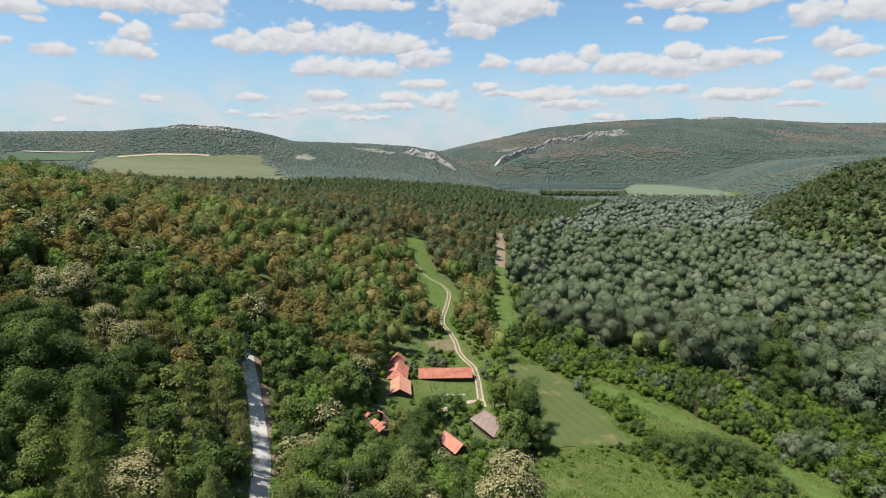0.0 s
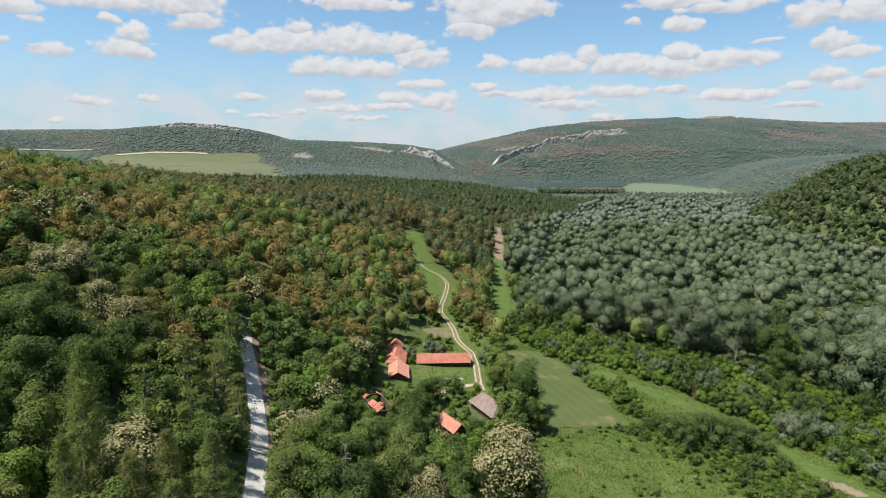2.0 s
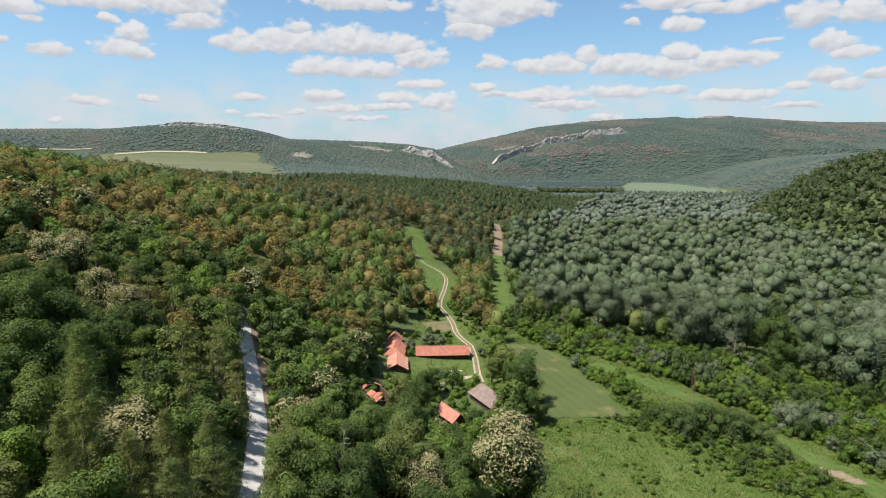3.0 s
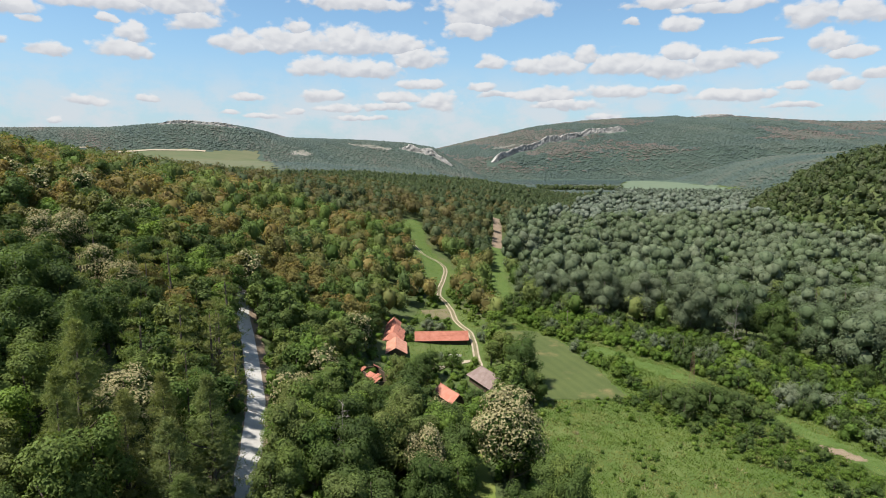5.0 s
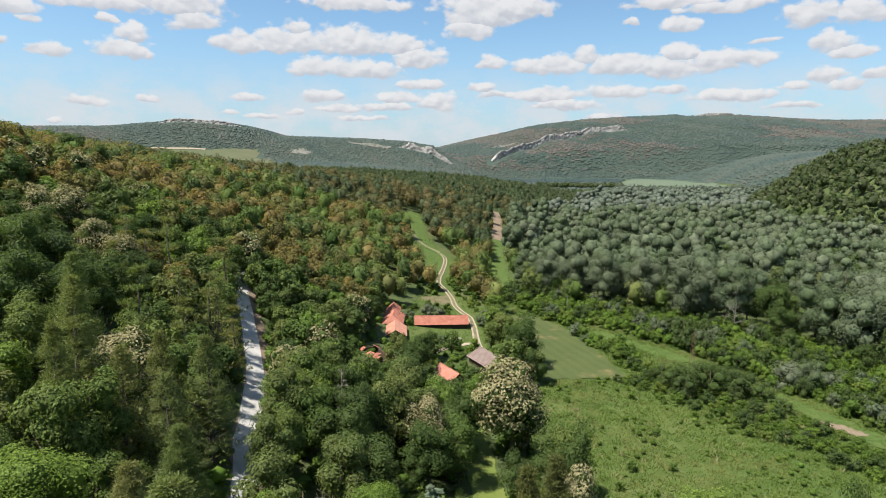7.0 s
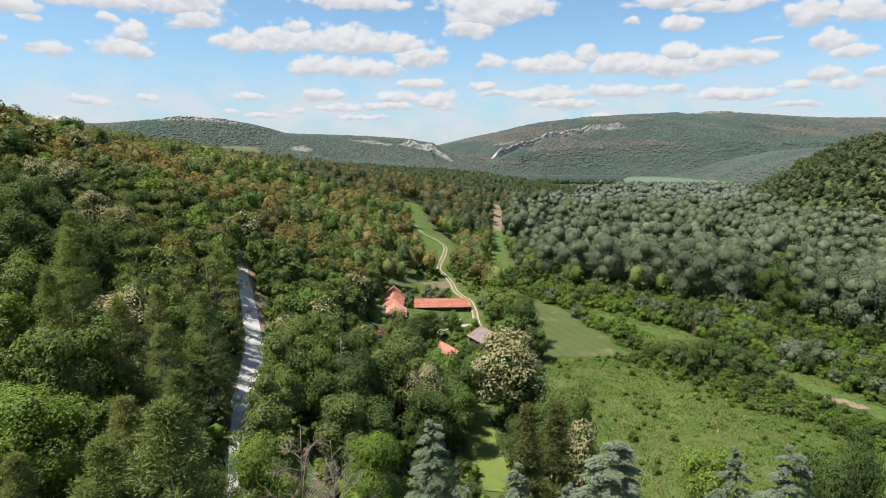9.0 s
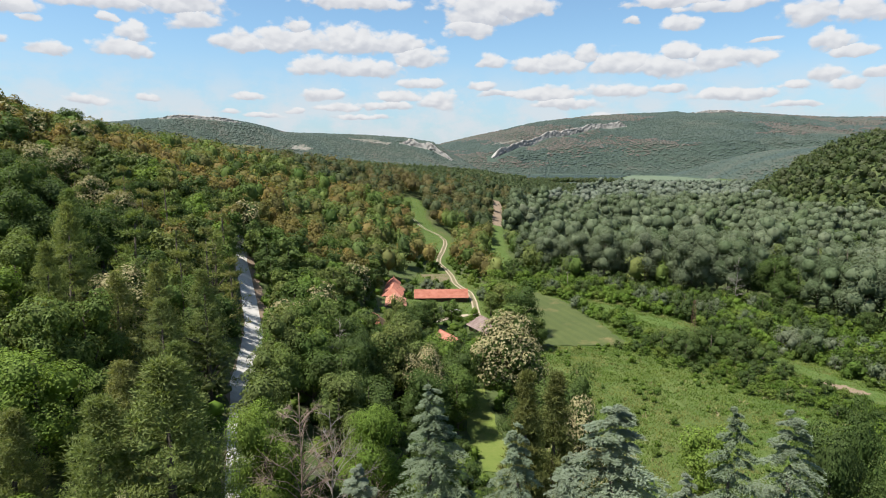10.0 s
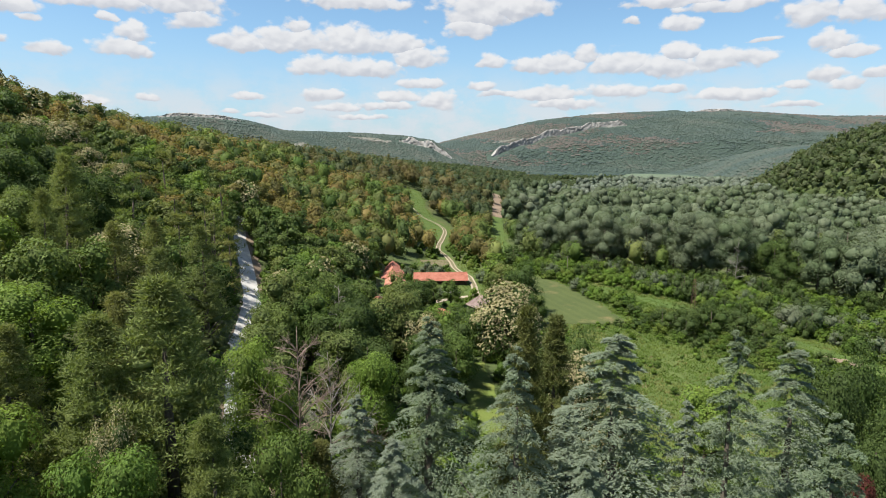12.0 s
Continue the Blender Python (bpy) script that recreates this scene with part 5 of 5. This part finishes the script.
for px, py, s in ((97, 156, 1.7), (102, 155, 1.75), (100, 160, 1.5), (109, 164, 1.2), (89, 193, 1.2), (93, 189, 1.0), (99, 184, 1.1), (112, 158, 1.1)):
    plant("grey_shrub", px, py, s, rng.uniform(0, 6.28), rng.randint(0, 3), 1)


def rough_band(x, y):
    """Brambles this side of the ride."""
    return meadow_free(x, y) & (line_distance(x, y, RIDE) > 6) & (line_distance(x, y, [(60, 168), (75, 140), (92, 118), (104, 92)]) < 9.5 + 4 * hill_noise(x, y, 25, 5))


x, y = scatter(rng, 40, 125, 85, 185, 3.4, rough_band)
for px, py in zip(x, y):
    plant("shrub" if rng.rand() < 0.7 else "dark_shrub", px, py, rng.uniform(0.45, 0.95), rng.uniform(0, 6.28), rng.randint(0, 3), 0, 0, rng.uniform(0.7, 1.0))
x, y = scatter(rng, 15, 110, 80, 165, 8.5, lambda x, y: meadow_free(x, y) & (rng.rand(*x.shape) < 0.45) & (line_distance(x, y, RIDE) > 5))
for px, py in zip(x, y):
    plant("shrub", px, py, rng.uniform(0.25, 0.6), rng.uniform(0, 6.28), rng.randint(0, 3), 0)
rest = []
# bushes about the farm and along the track
x, y = scatter(rng, -30, 34, 186, 330, 5.2, lambda x, y: (inside(x, y, YARD) | ((line_distance(x, y, TRACK) < 16) & (y > 225)) | ((line_distance(x, y, BREAK_LOW) < 14) & (y < 320) & (x < 30))) & (line_distance(x, y, TRACK) > 3.6) & ~((np.abs(x - 1) < 12) & (y > 196) & (y < 226)) & ~inside(x, y, [(-9, 242), (7, 248), (5, 266), (-10, 257)]) & (np.hypot(x - 13, y - 176) > 8) & (line_distance(x, y, SPUR) > 3) & (line_distance(x, y, BREAK_LOW) > 5) & ~inside(x, y, CLEARING) & ~inside(x, y, FIELD))
for px, py in zip(x, y):
    if py > 240:
        rest.append((px, py))
        continue
    plant("shrub" if rng.rand() < 0.8 else "grey_shrub", px, py, rng.uniform(0.5, 1.15), rng.uniform(0, 6.28), rng.randint(0, 3), 0)


rest = np.array(rest)
stand("thicket", "green bushes along the farm track and the ride", "thicket", "shrub", (rest[:, 0], rest[:, 1]), 300, 0.62, [LEAF_SHRUB], 73, size=(0.5, 1.15), inner=0.85)


def tall_growth(name, label, places, tall, blades, mat, seed, spread=0.5):
    """Grass and herbs, blade by blade, in one mesh."""
    r = np.random.RandomState(seed)
    x, y = places
    n = len(x) * blades
    at = np.stack([np.repeat(x, blades) + r.normal(size=n) * spread, np.repeat(y, blades) + r.normal(size=n) * spread, np.zeros(n)], -1)
    at[:, 2] = height(at[:, 0], at[:, 1])
    size = np.repeat(r.uniform(0.5, 1.5, len(x)), blades) * r.uniform(0.6, 1.3, n) * tall
    a = r.uniform(0, 6.283, n)
    w = np.stack([np.cos(a), np.sin(a), 0 * a], -1) * (0.22 * size + 0.05)[:, None]
    tip = at + np.stack([r.normal(size=n) * 0.5 * size, r.normal(size=n) * 0.5 * size, size], -1)
    v = np.stack([at - w, at + w, tip], 1)
    hue = np.repeat(np.clip(0.42 + 0.55 * hill_noise(x, y, 34, seed) + 0.35 * hill_noise(x, y, 9, seed + 1) + r.uniform(-0.15, 0.15, len(x)), 0, 0.98), 3 * blades)
    ob = new(name, mesh_of(name, v.reshape(-1, 3), np.arange(3 * n).reshape(n, 3), [mat], False, hue))
    return tagged(ob, label, "grass", kind="stuff")


x, y = scatter(rng, 12, 150, 78, 280, 1.05, lambda x, y: meadow_free(x, y) & (hill_noise(x, y, 16, 8) + rng.uniform(-0.5, 0.5, x.shape) > -0.7))
tall_growth("tall_grass", "tall summer grass and weeds of the rough meadow", (x, y), 0.27, 18, GRASS, 31, 0.6)
x, y = scatter(rng, -30, 36, 165, 440, 1.6, lambda x, y: (inside(x, y, YARD) | inside(x, y, GLADE) | inside(x, y, CLEARING) | (line_distance(x, y, BREAK_LOW) < 5)) & (line_distance(x, y, TRACK) > 2.2) & (line_distance(x, y, SPUR) > 1.6))
tall_growth("tall_grass", "grass of the farmyard and the clearing", (x, y), 0.38, 6, GRASS, 32, 0.7)
x, y = scatter(rng, 18, 95, 84, 150, 5.0, lambda x, y: meadow_free(x, y) & (hill_noise(x, y, 14, 12) > 0.12) & (rng.rand(*x.shape) < 0.7))
tall_growth("white_umbels", "drifts of pale white wild flowers in the meadow", (x, y), 0.55, 10, BLOSSOM, 33, 0.6)

x, y = scatter(rng, 14, 112, 80, 172, 3.0, lambda x, y: meadow_free(x, y) & (line_distance(x, y, RIDE) > 3) & (hill_noise(x, y, 22, 61) + 0.6 * hill_noise(x, y, 7, 62) + rng.uniform(-0.3, 0.3, x.shape) > 0.26))
stand("meadow_herbs", "low leafy herbs and brambles scattered through the meadow", "herbs", "shrub", (x, y), 60, 0.7, [LEAF_SHRUB], 71, size=(0.16, 0.46))

# ---- dead trees and poles ----
def bare_tree(name, x, y, tall, mat, label, seed, spread=0.42, limbs=24, twigs=14):
    """A leafless tree: bent stem, limbs and twigs."""
    r = np.random.RandomState(seed)
    root = new(name)
    tagged(root, label, "dead tree", group="the dead trees")
    root.location = (x, y, float(height(x, y)) - 0.3)
    stem = [(0, 0, 0)]
    for k in range(1, 7):
        stem.append((stem[-1][0] + r.uniform(-0.25, 0.3), stem[-1][1] + r.uniform(-0.25, 0.25), tall * k / 6))
    bm = tube(bmesh.new(), stem, [0.17 - 0.024 * k for k in range(7)], 7)
    part("trunk", bm, mat, root, smooth=True)
    for k in range(limbs):
        f = r.uniform(0.18, 0.95)
        i = min(5, int(f * 6))
        p = Vector(stem[i]).lerp(Vector(stem[i + 1]), f * 6 - i)
        a, l = r.uniform(0, 6.28), tall * spread * (1.15 - f) * r.uniform(0.6, 1.2)
        d = Vector((math.cos(a), math.sin(a), r.uniform(0.15, 1.0))).normalized()
        q = [p, p + d * l * 0.4 + Vector((0, 0, 0.1 * l)), p + d * l * 0.8 + Vector((0, 0, 0.02 * l)), p + d * l]
        bm = tube(bmesh.new(), q, [0.055, 0.04, 0.024, 0.010], 5)
        for j in range(twigs):
            g = r.uniform(0.3, 1.0)
            b = q[1].lerp(q[3], g)
            e = (d + Vector(r.normal(size=3)) * 0.75).normalized() * l * r.uniform(0.18, 0.42)
            tube(bm, [b, b + e * 0.5 + Vector((0, 0, 0.05)), b + e], [0.020, 0.015, 0.007], 3)
        part("branch", bm, mat, root, smooth=True)
    return root


bare_tree("dead_tree", -11.2, 58.8, 17.7, BARK_PALE, "bare dead tree with pale twisted branches", 5)
bare_tree("dead_tree", -13.1, 51.7, 21.5, plain_material("dead_twigs", [(0.15, 0.11, 0.08), (0.26, 0.20, 0.15)], 2, 6, 0.95, 0.4), "leafless brown dead tree with dense fine twigs", 6, 0.40, 46, 20)
bare_tree("dead_tree", -19, 108, 16.0, BARK_PALE, "half-dead grey tree standing among green crowns", 8, 0.3)
bare_tree("pale_snag", 106, 205, 19, BARK_PALE, "tall pale tree trunk at the edge of the willow wood", 7, 0.22)


def lattice_mast(x, y, tall):
    """A rusty lattice mast: four legs with crossed braces."""
    root = new("lattice_mast")
    tagged(root, "rusty steel lattice mast standing in the meadow", "mast")
    root.location = (x, y, float(height(x, y)) - 0.3)
    w0, w1 = 0.75, 0.22
    corner = [(-1, -1), (1, -1), (1, 1), (-1, 1)]
    for cx, cy in corner:
        part("leg", tube(bmesh.new(), [(cx * w0, cy * w0, 0), (cx * w1, cy * w1, tall)], [0.055, 0.04], 4), RUST, root)
    n = 8
    for k in range(n):
        f0, f1 = k / n, (k + 1) / n
        a, b = w0 + (w1 - w0) * f0, w0 + (w1 - w0) * f1
        for i in range(4):
            (x0, y0), (x1, y1) = corner[i], corner[(i + 1) % 4]
            s = (x0 * a, y0 * a, tall * f0), (x1 * b, y1 * b, tall * f1)
            part("brace", tube(bmesh.new(), s, [0.02, 0.02], 4), RUST, root)
    return root


lattice_mast(76.2, 170.4, 12.0)


def box(bm, x0, x1, y0, y1, z0, z1):
    v = [bm.verts.new(p) for p in ((x0, y0, z0), (x1, y0, z0), (x1, y1, z0), (x0, y1, z0), (x0, y0, z1), (x1, y0, z1), (x1, y1, z1), (x0, y1, z1))]
    for f in ((0, 3, 2, 1), (4, 5, 6, 7), (0, 1, 5, 4), (1, 2, 6, 5), (2, 3, 7, 6), (3, 0, 4, 7)):
        bm.faces.new([v[i] for i in f])
    return bm


def pole(x, y, tall):
    root = new("utility_pole")
    tagged(root, "weathered wooden utility pole with a short crossarm", "pole")
    root.location = (x, y, float(height(x, y)) - 0.3)
    part("post", tube(bmesh.new(), [(0, 0, 0), (0, 0, tall)], [0.13, 0.09], 8), BARK_PALE, root)
    part("crossarm", box(bmesh.new(), -0.7, 0.7, -0.05, 0.05, tall - 0.7, tall - 0.58), WOOD, root)
    for k in (-0.55, 0.55):
        part("insulator", tube(bmesh.new(), [(k, 0, tall - 0.58), (k, 0, tall - 0.40)], [0.05, 0.04], 6), PLASTER, root)


pole(52.5, 236, 7.5)

# ---- the farm ----
CLAY_WORN = plain_material("worn_red_tile", [(0.27, 0.115, 0.075), (0.36, 0.160, 0.105), (0.42, 0.215, 0.150)], 0.6, 7, 0.9, 0.5, per_object=0.2)

def slab(bm, pts, thick):
    """A roof plane with thickness: corners of its upper face, in order."""
    n = (Vector(pts[1]) - Vector(pts[0])).cross(Vector(pts[2]) - Vector(pts[0])).normalized()
    if n.z < 0:
        pts, n = pts[::-1], -n
    top = [bm.verts.new(p) for p in pts]
    low = [bm.verts.new(Vector(p) - n * thick) for p in pts]
    bm.faces.new(top)
    bm.faces.new(low[::-1])
    for k in range(len(pts)):
        j = (k + 1) % len(pts)
        bm.faces.new((top[k], low[k], low[j], top[j]))
    return bm


def tile_courses(bm, a, b, c, d, rows, seed, gap=0.0):
    """Overlapping courses of tiles up one roof plane: eave a-b, ridge d-c, with sagging uneven lines."""
    r = random.Random(seed)
    a, b, c, d = (Vector(p) for p in (a, b, c, d))
    n = (b - a).cross(d - a).normalized()
    n = n if n.z > 0 else -n
    for k in range(rows):
        f0, f1 = k / rows, (k + 1.25) / rows
        f1 = min(f1, 1.0)
        l0, r0, l1, r1 = a.lerp(d, f0), b.lerp(c, f0), a.lerp(d, f1), b.lerp(c, f1)
        cols = 8
        for m in range(cols):
            if r.random() < gap:
                continue
            e0, e1 = m / cols, (m + 1) / cols
            u = 0.05 + r.uniform(0, 0.04)
            slab(bm, [l0.lerp(r0, e0) + n * (u + 0.04), l0.lerp(r0, e1) + n * (u + 0.04), l1.lerp(r1, e1) + n * u * 0.4, l1.lerp(r1, e0) + n * u * 0.4], 0.05)
    return bm


def building(name, label, x, y, turn, long, wide, wall, ridge, tile, wall_mat, seed, hip=(0.0, 0.0), over=0.55, front_open=False, gap=0.0, base=None, openings=True):
    """A farm building, ridge along its own x axis: walls, tiled roof planes, ridge caps, doors and windows."""
    root = new(name)
    tagged(root, label, "farm building")
    z0 = float(height(x, y)) if base is None else base
    root.matrix_basis = pose(x, y, z0, 0, 0, turn)
    lx, wy = long / 2, wide / 2
    t = 0.35
    sides = {"back": (-lx, lx, wy - t, wy), "left": (-lx, -lx + t, -wy + t, wy - t), "right": (lx - t, lx, -wy + t, wy - t)}
    if not front_open:
        sides["front"] = (-lx, lx, -wy, -wy + t)
    for key, (x0, x1, y0, y1) in sides.items():
        bm = box(bmesh.new(), x0, x1, y0, y1, -2.5, wall)
        if key in ("left", "right") and hip[0 if key == "left" else 1] == 0:
            f = [bm.verts.new(p) for p in ((x0, -wy + t, wall), (x1, -wy + t, wall), (x1, wy - t, wall), (x0, wy - t, wall), (x0, 0, ridge - 0.25), (x1, 0, ridge - 0.25))]
            for q in ((0, 1, 5, 4), (2, 3, 4, 5), (0, 4, 3), (1, 2, 5)):
                bm.faces.new([f[i] for i in q])
        part("wall", bm, wall_mat, root)
    if front_open:
        for k in range(7):
            px = -lx + 0.2 + (long - 0.4) * k / 6
            part("post", box(bmesh.new(), px - 0.12, px + 0.12, -wy, -wy + 0.24, -2.5, wall), WOOD, root)
        part("beam", box(bmesh.new(), -lx, lx, -wy + 0.003, -wy + 0.22, wall - 0.26, wall - 0.003), WOOD, root)
        part("boarding", box(bmesh.new(), -lx + 0.4, lx - 0.4, -wy + 0.5, -wy + 0.58, -2.0, wall - 0.7), WOOD, root, "dark upright timber boarding")
    drop = over * (ridge - wall) / wy
    e = wall - drop
    h0, h1 = hip
    for sgn in (-1, 1):
        a, b = (-lx - over, sgn * (wy + over), e), (lx + over, sgn * (wy + over), e)
        d, c = (-lx - over + h0, 0, ridge), (lx + over - h1, 0, ridge)
        part("roof_plane", slab(bmesh.new(), [a, b, c, d], 0.14), WOOD, root)
        part("tiles", tile_courses(bmesh.new(), a, b, c, d, max(6, int(wide * 1.5)), seed + sgn, gap), tile, root, "rows of clay roof tiles")
    for sgn, h in ((-1, h0), (1, h1)):
        if h:
            a, b = (sgn * (lx + over), -wy - over, e), (sgn * (lx + over), wy + over, e)
            c = (sgn * (lx + over - h), 0, ridge)
            part("roof_plane", slab(bmesh.new(), [a, b, c], 0.14), WOOD, root)
            part("tiles", tile_courses(bmesh.new(), a, b, c, c, max(6, int(wide * 1.2)), seed + 5, gap), tile, root, "rows of clay roof tiles")
    bm = tube(bmesh.new(), [(-lx - over + h0, 0, ridge + 0.06), (0, 0, ridge + 0.02), (lx + over - h1, 0, ridge + 0.06)], [0.14, 0.14, 0.14], 6)
    part("ridge_cap", bm, tile, root, "line of rounded ridge tiles")
    if openings:
        def opening(kind, px, py, facing, w, z_lo, z_hi):
            # facing: 0 the long front, 1 the left gable end, 2 the right gable end
            o = 0.03
            if facing == 0:
                fr = box(bmesh.new(), px - w / 2 - 0.08, px + w / 2 + 0.08, -wy - o, -wy + 0.05, z_lo - 0.08, z_hi + 0.08)
                pn = box(bmesh.new(), px - w / 2, px + w / 2, -wy - o - 0.02, -wy - o + 0.01, z_lo, z_hi)
            else:
                s = -1 if facing == 1 else 1
                x0, x1 = sorted((s * (lx + o), s * (lx - 0.05)))
                fr = box(bmesh.new(), x0, x1, py - w / 2 - 0.08, py + w / 2 + 0.08, z_lo - 0.08, z_hi + 0.08)
                x0, x1 = sorted((s * (lx + o + 0.02), s * (lx + o - 0.01)))
                pn = box(bmesh.new(), x0, x1, py - w / 2, py + w / 2, z_lo, z_hi)
            o1 = part(kind, fr, WOOD, root)
            part("pane" if kind == "window" else "door_leaf", pn, GLASS if kind == "window" else WOOD, o1)
        if not front_open:
            opening("door", -long * 0.15, 0, 0, 1.0, -0.2, 1.95)
            opening("window", long * 0.22, 0, 0, 0.8, 0.9, 1.8)
        if hip[0] == 0:
            opening("window", 0, 0, 1, 0.8, 0.9, 1.8)
    return root


building("barn", "long low barn with an orange-red tiled roof and open dark front", 0.8, 216.0, 2.5, 19.0, 7.4, 3.0, 5.1, CLAY, WOOD, 3, (0.0, 0.0), front_open=True, base=0.9)
building("farmhouse", "rear wing of the farmhouse with a bright orange-red tiled roof", -17.8, 224.0, 90, 8.5, 4.4, 2.5, 4.5, CLAY, STONE, 11, (1.8, 1.2), base=4.0)
building("farmhouse", "main farmhouse with a stepped orange-red roof missing some tiles", -16.6, 211.5, 90, 12.5, 6.6, 2.8, 5.0, CLAY, PLASTER, 17, (2.6, 2.2), gap=0.02, base=3.5)
building("farmhouse", "front farmhouse wing with weathered tiles and a dark timber gable", -15.0, 198.0, 94, 12.0, 6.6, 2.6, 4.5, CLAY_WORN, WOOD, 23, (0.0, 0.0), base=2.9)
building("hut", "small timber hut with a red tiled gable roof among trees", 3.0, 160.5, -60, 9.5, 4.0, 2.5, 4.2, CLAY, WOOD, 29, (0.0, 0.0))
building("shed", "weathered shed with a grey-brown tiled hipped roof", 15.2, 172.5, -64, 13.0, 6.6, 2.6, 5.0, CLAY_OLD, WOOD, 31, (2.2, 2.2), over=0.7)


def ruin(x, y):
    """A roof that has half fallen in: stone walls with strips of tiles left on them."""
    root = new("ruined_house")
    tagged(root, "ruined farm building with a collapsed orange tile roof in trees", "farm building")
    root.matrix_basis = pose(x, y, float(height(x, y)), 0, 0, -62)
    for x0, x1, y0, y1, h in ((-6, 6, -2.6, -2.2, 2.4), (-6, -5.6, -2.2, 2.2, 2.9), (5.6, 6, -2.2, 2.2, 2.2), (-6, 2, 2.2, 2.6, 2.6)):
        part("wall", box(bmesh.new(), x0, x1, y0, y1, -2.5, h), WOOD, root)
    for k, (x0, x1, f, s) in enumerate(((-6.3, -4.4, 0.6, -1), (-1.2, 2.2, 0.62, -1), (2.4, 4.6, 0.9, -1), (4.8, 6.3, 0.7, -1), (-6.3, -4.0, 0.7, 1), (3.6, 6.3, 0.8, 1))):
        a, b = (x0, s * 3.1, 2.3), (x1, s * 3.1, 2.3)
        c, d = (x1, s * 3.1 * (1 - f), 2.3 + 1.9 * f), (x0, s * 3.1 * (1 - f * 0.8), 2.3 + 1.9 * f * 0.8)
        part("roof_plane", slab(bmesh.new(), [a, b, c, d], 0.1), WOOD, root)
        part("tiles", tile_courses(bmesh.new(), a, b, c, d, 6, 50 + k, 0.10), CLAY, root, "broken rows of orange roof tiles")


ruin(-18.2, 165.5)


def low_wall(x, y, turn, long):
    """A low pale wall of roughly squared blocks."""
    root = new("low_wall")
    tagged(root, "low pale crumbling stone wall in the farmyard", "wall")
    root.matrix_basis = pose(x, y, float(height(x, y)), 0, 0, turn)
    r = random.Random(9)
    px = -long / 2
    while px < long / 2:
        w = r.uniform(0.5, 0.9)
        part("block", box(bmesh.new(), px, px + w - 0.03, -0.22 - r.uniform(0, 0.05), 0.22, -0.4, 0.55 + r.uniform(-0.12, 0.15)), PLASTER, root)
        px += w


low_wall(4.0, 199.5, 4, 7)


def tarp(x, y, turn, mat, label):
    """A sagging sheet on four sticks."""
    root = new("tarp_shelter")
    tagged(root, label, "shelter", group="the shelters in the clearings")
    root.matrix_basis = pose(x, y, float(height(x, y)), 0, 0, turn)
    me = grid_mesh("sheet", np.linspace(-1.7, 1.7, 9), np.linspace(-1.4, 1.4, 7), lambda a, b: 2.1 - 0.25 * np.abs(b) - 0.2 * np.cos(a * 1.6) + 0.05 * np.sin(5 * a + 3 * b), [mat])
    part("sheet", me, None, root)
    for sx in (-1.6, 1.6):
        for sy in (-1.3, 1.3):
            part("stick", tube(bmesh.new(), [(sx, sy, -0.4), (sx, sy, 1.75)], [0.05, 0.04], 5), WOOD, root)


SHEET_BLUE = plain_material("blue_sheet", [(0.16, 0.30, 0.42), (0.24, 0.42, 0.55)], 0.8, 6, 0.5, 0.2)
SHEET_WHITE = plain_material("white_sheet", [(0.55, 0.58, 0.60), (0.75, 0.77, 0.78)], 0.8, 6, 0.5, 0.2)
for px, py, t, m, l in ((-29, 363, 20, SHEET_BLUE, "faded blue tarpaulin shelter at the wood's edge"), (-26, 366, 70, SHEET_WHITE, "small white tarpaulin shelter at the wood's edge"), (20.5, 277, 30, SHEET_WHITE, "small white sheet shelter beside bushes"), (24.5, 280, 80, SHEET_BLUE, "faded blue sheet shelter beside bushes")):
    tarp(px, py, t, m, l)

# ---- limestone cliffs on the far hills ----
def cliff(name, line, tall, seed, label):
    q = smooth_line(line, 3.0)
    d = np.gradient(q, axis=0)
    d /= np.linalg.norm(d, axis=1)[:, None]
    out = np.stack([d[:, 1], -d[:, 0]], -1)
    out *= np.where(out[:, 1] > 0, -1, 1)[:, None]
    r = np.random.RandomState(seed)
    n = 9
    s = np.arange(len(q))
    env = (0.55 + 0.6 * (0.5 + 0.5 * hill_noise(q[:, 0], q[:, 1], 90, seed))) * np.clip(np.minimum(s, s[::-1]) / 12.0, 0.15, 1)
    z0 = height(q[:, 0], q[:, 1])
    rows = []
    for k in range(n):
        f = k / (n - 1)
        push = 9 * (1 - f) + 1.3 * r.normal(size=len(q)) * (0 < k < n - 1)
        push += 5 * hill_noise(q[:, 0] * 3, q[:, 1] * 3 + 20 * k, 60, seed + k % 3)
        rows.append(np.concatenate([q + out * push[:, None], (z0 - 10 + (tall * env + 12) * f + 0.8 * r.normal(size=len(q)))[:, None]], 1))
    rows.append(np.concatenate([q - out * 16, (z0 + tall * env * 0.6)[:, None]], 1))
    v = np.stack(rows, 1)
    idx = np.arange(v.shape[0] * v.shape[1]).reshape(v.shape[:2])
    f = np.stack([idx[:-1, :-1], idx[1:, :-1], idx[1:, 1:], idx[:-1, 1:]], -1).reshape(-1, 4)
    return tagged(new(name, mesh_of(name, v.reshape(-1, 3), f, [ROCK], True)), label, "cliff", kind="structure")


cliff("cliff", CLIFF_RIGHT, 25, 61, "long pale limestone cliff band across the wooded mountain")
cliff("cliff", CLIFF_GORGE, 20, 62, "grey limestone cliff above the gorge")
cliff("cliff", CLIFF_MESA, 10, 63, "low rocky rim along the flat hilltop")
cliff("cliff", CLIFF_TOP, 11, 64, "pale rock outcrop near the mountain crest")
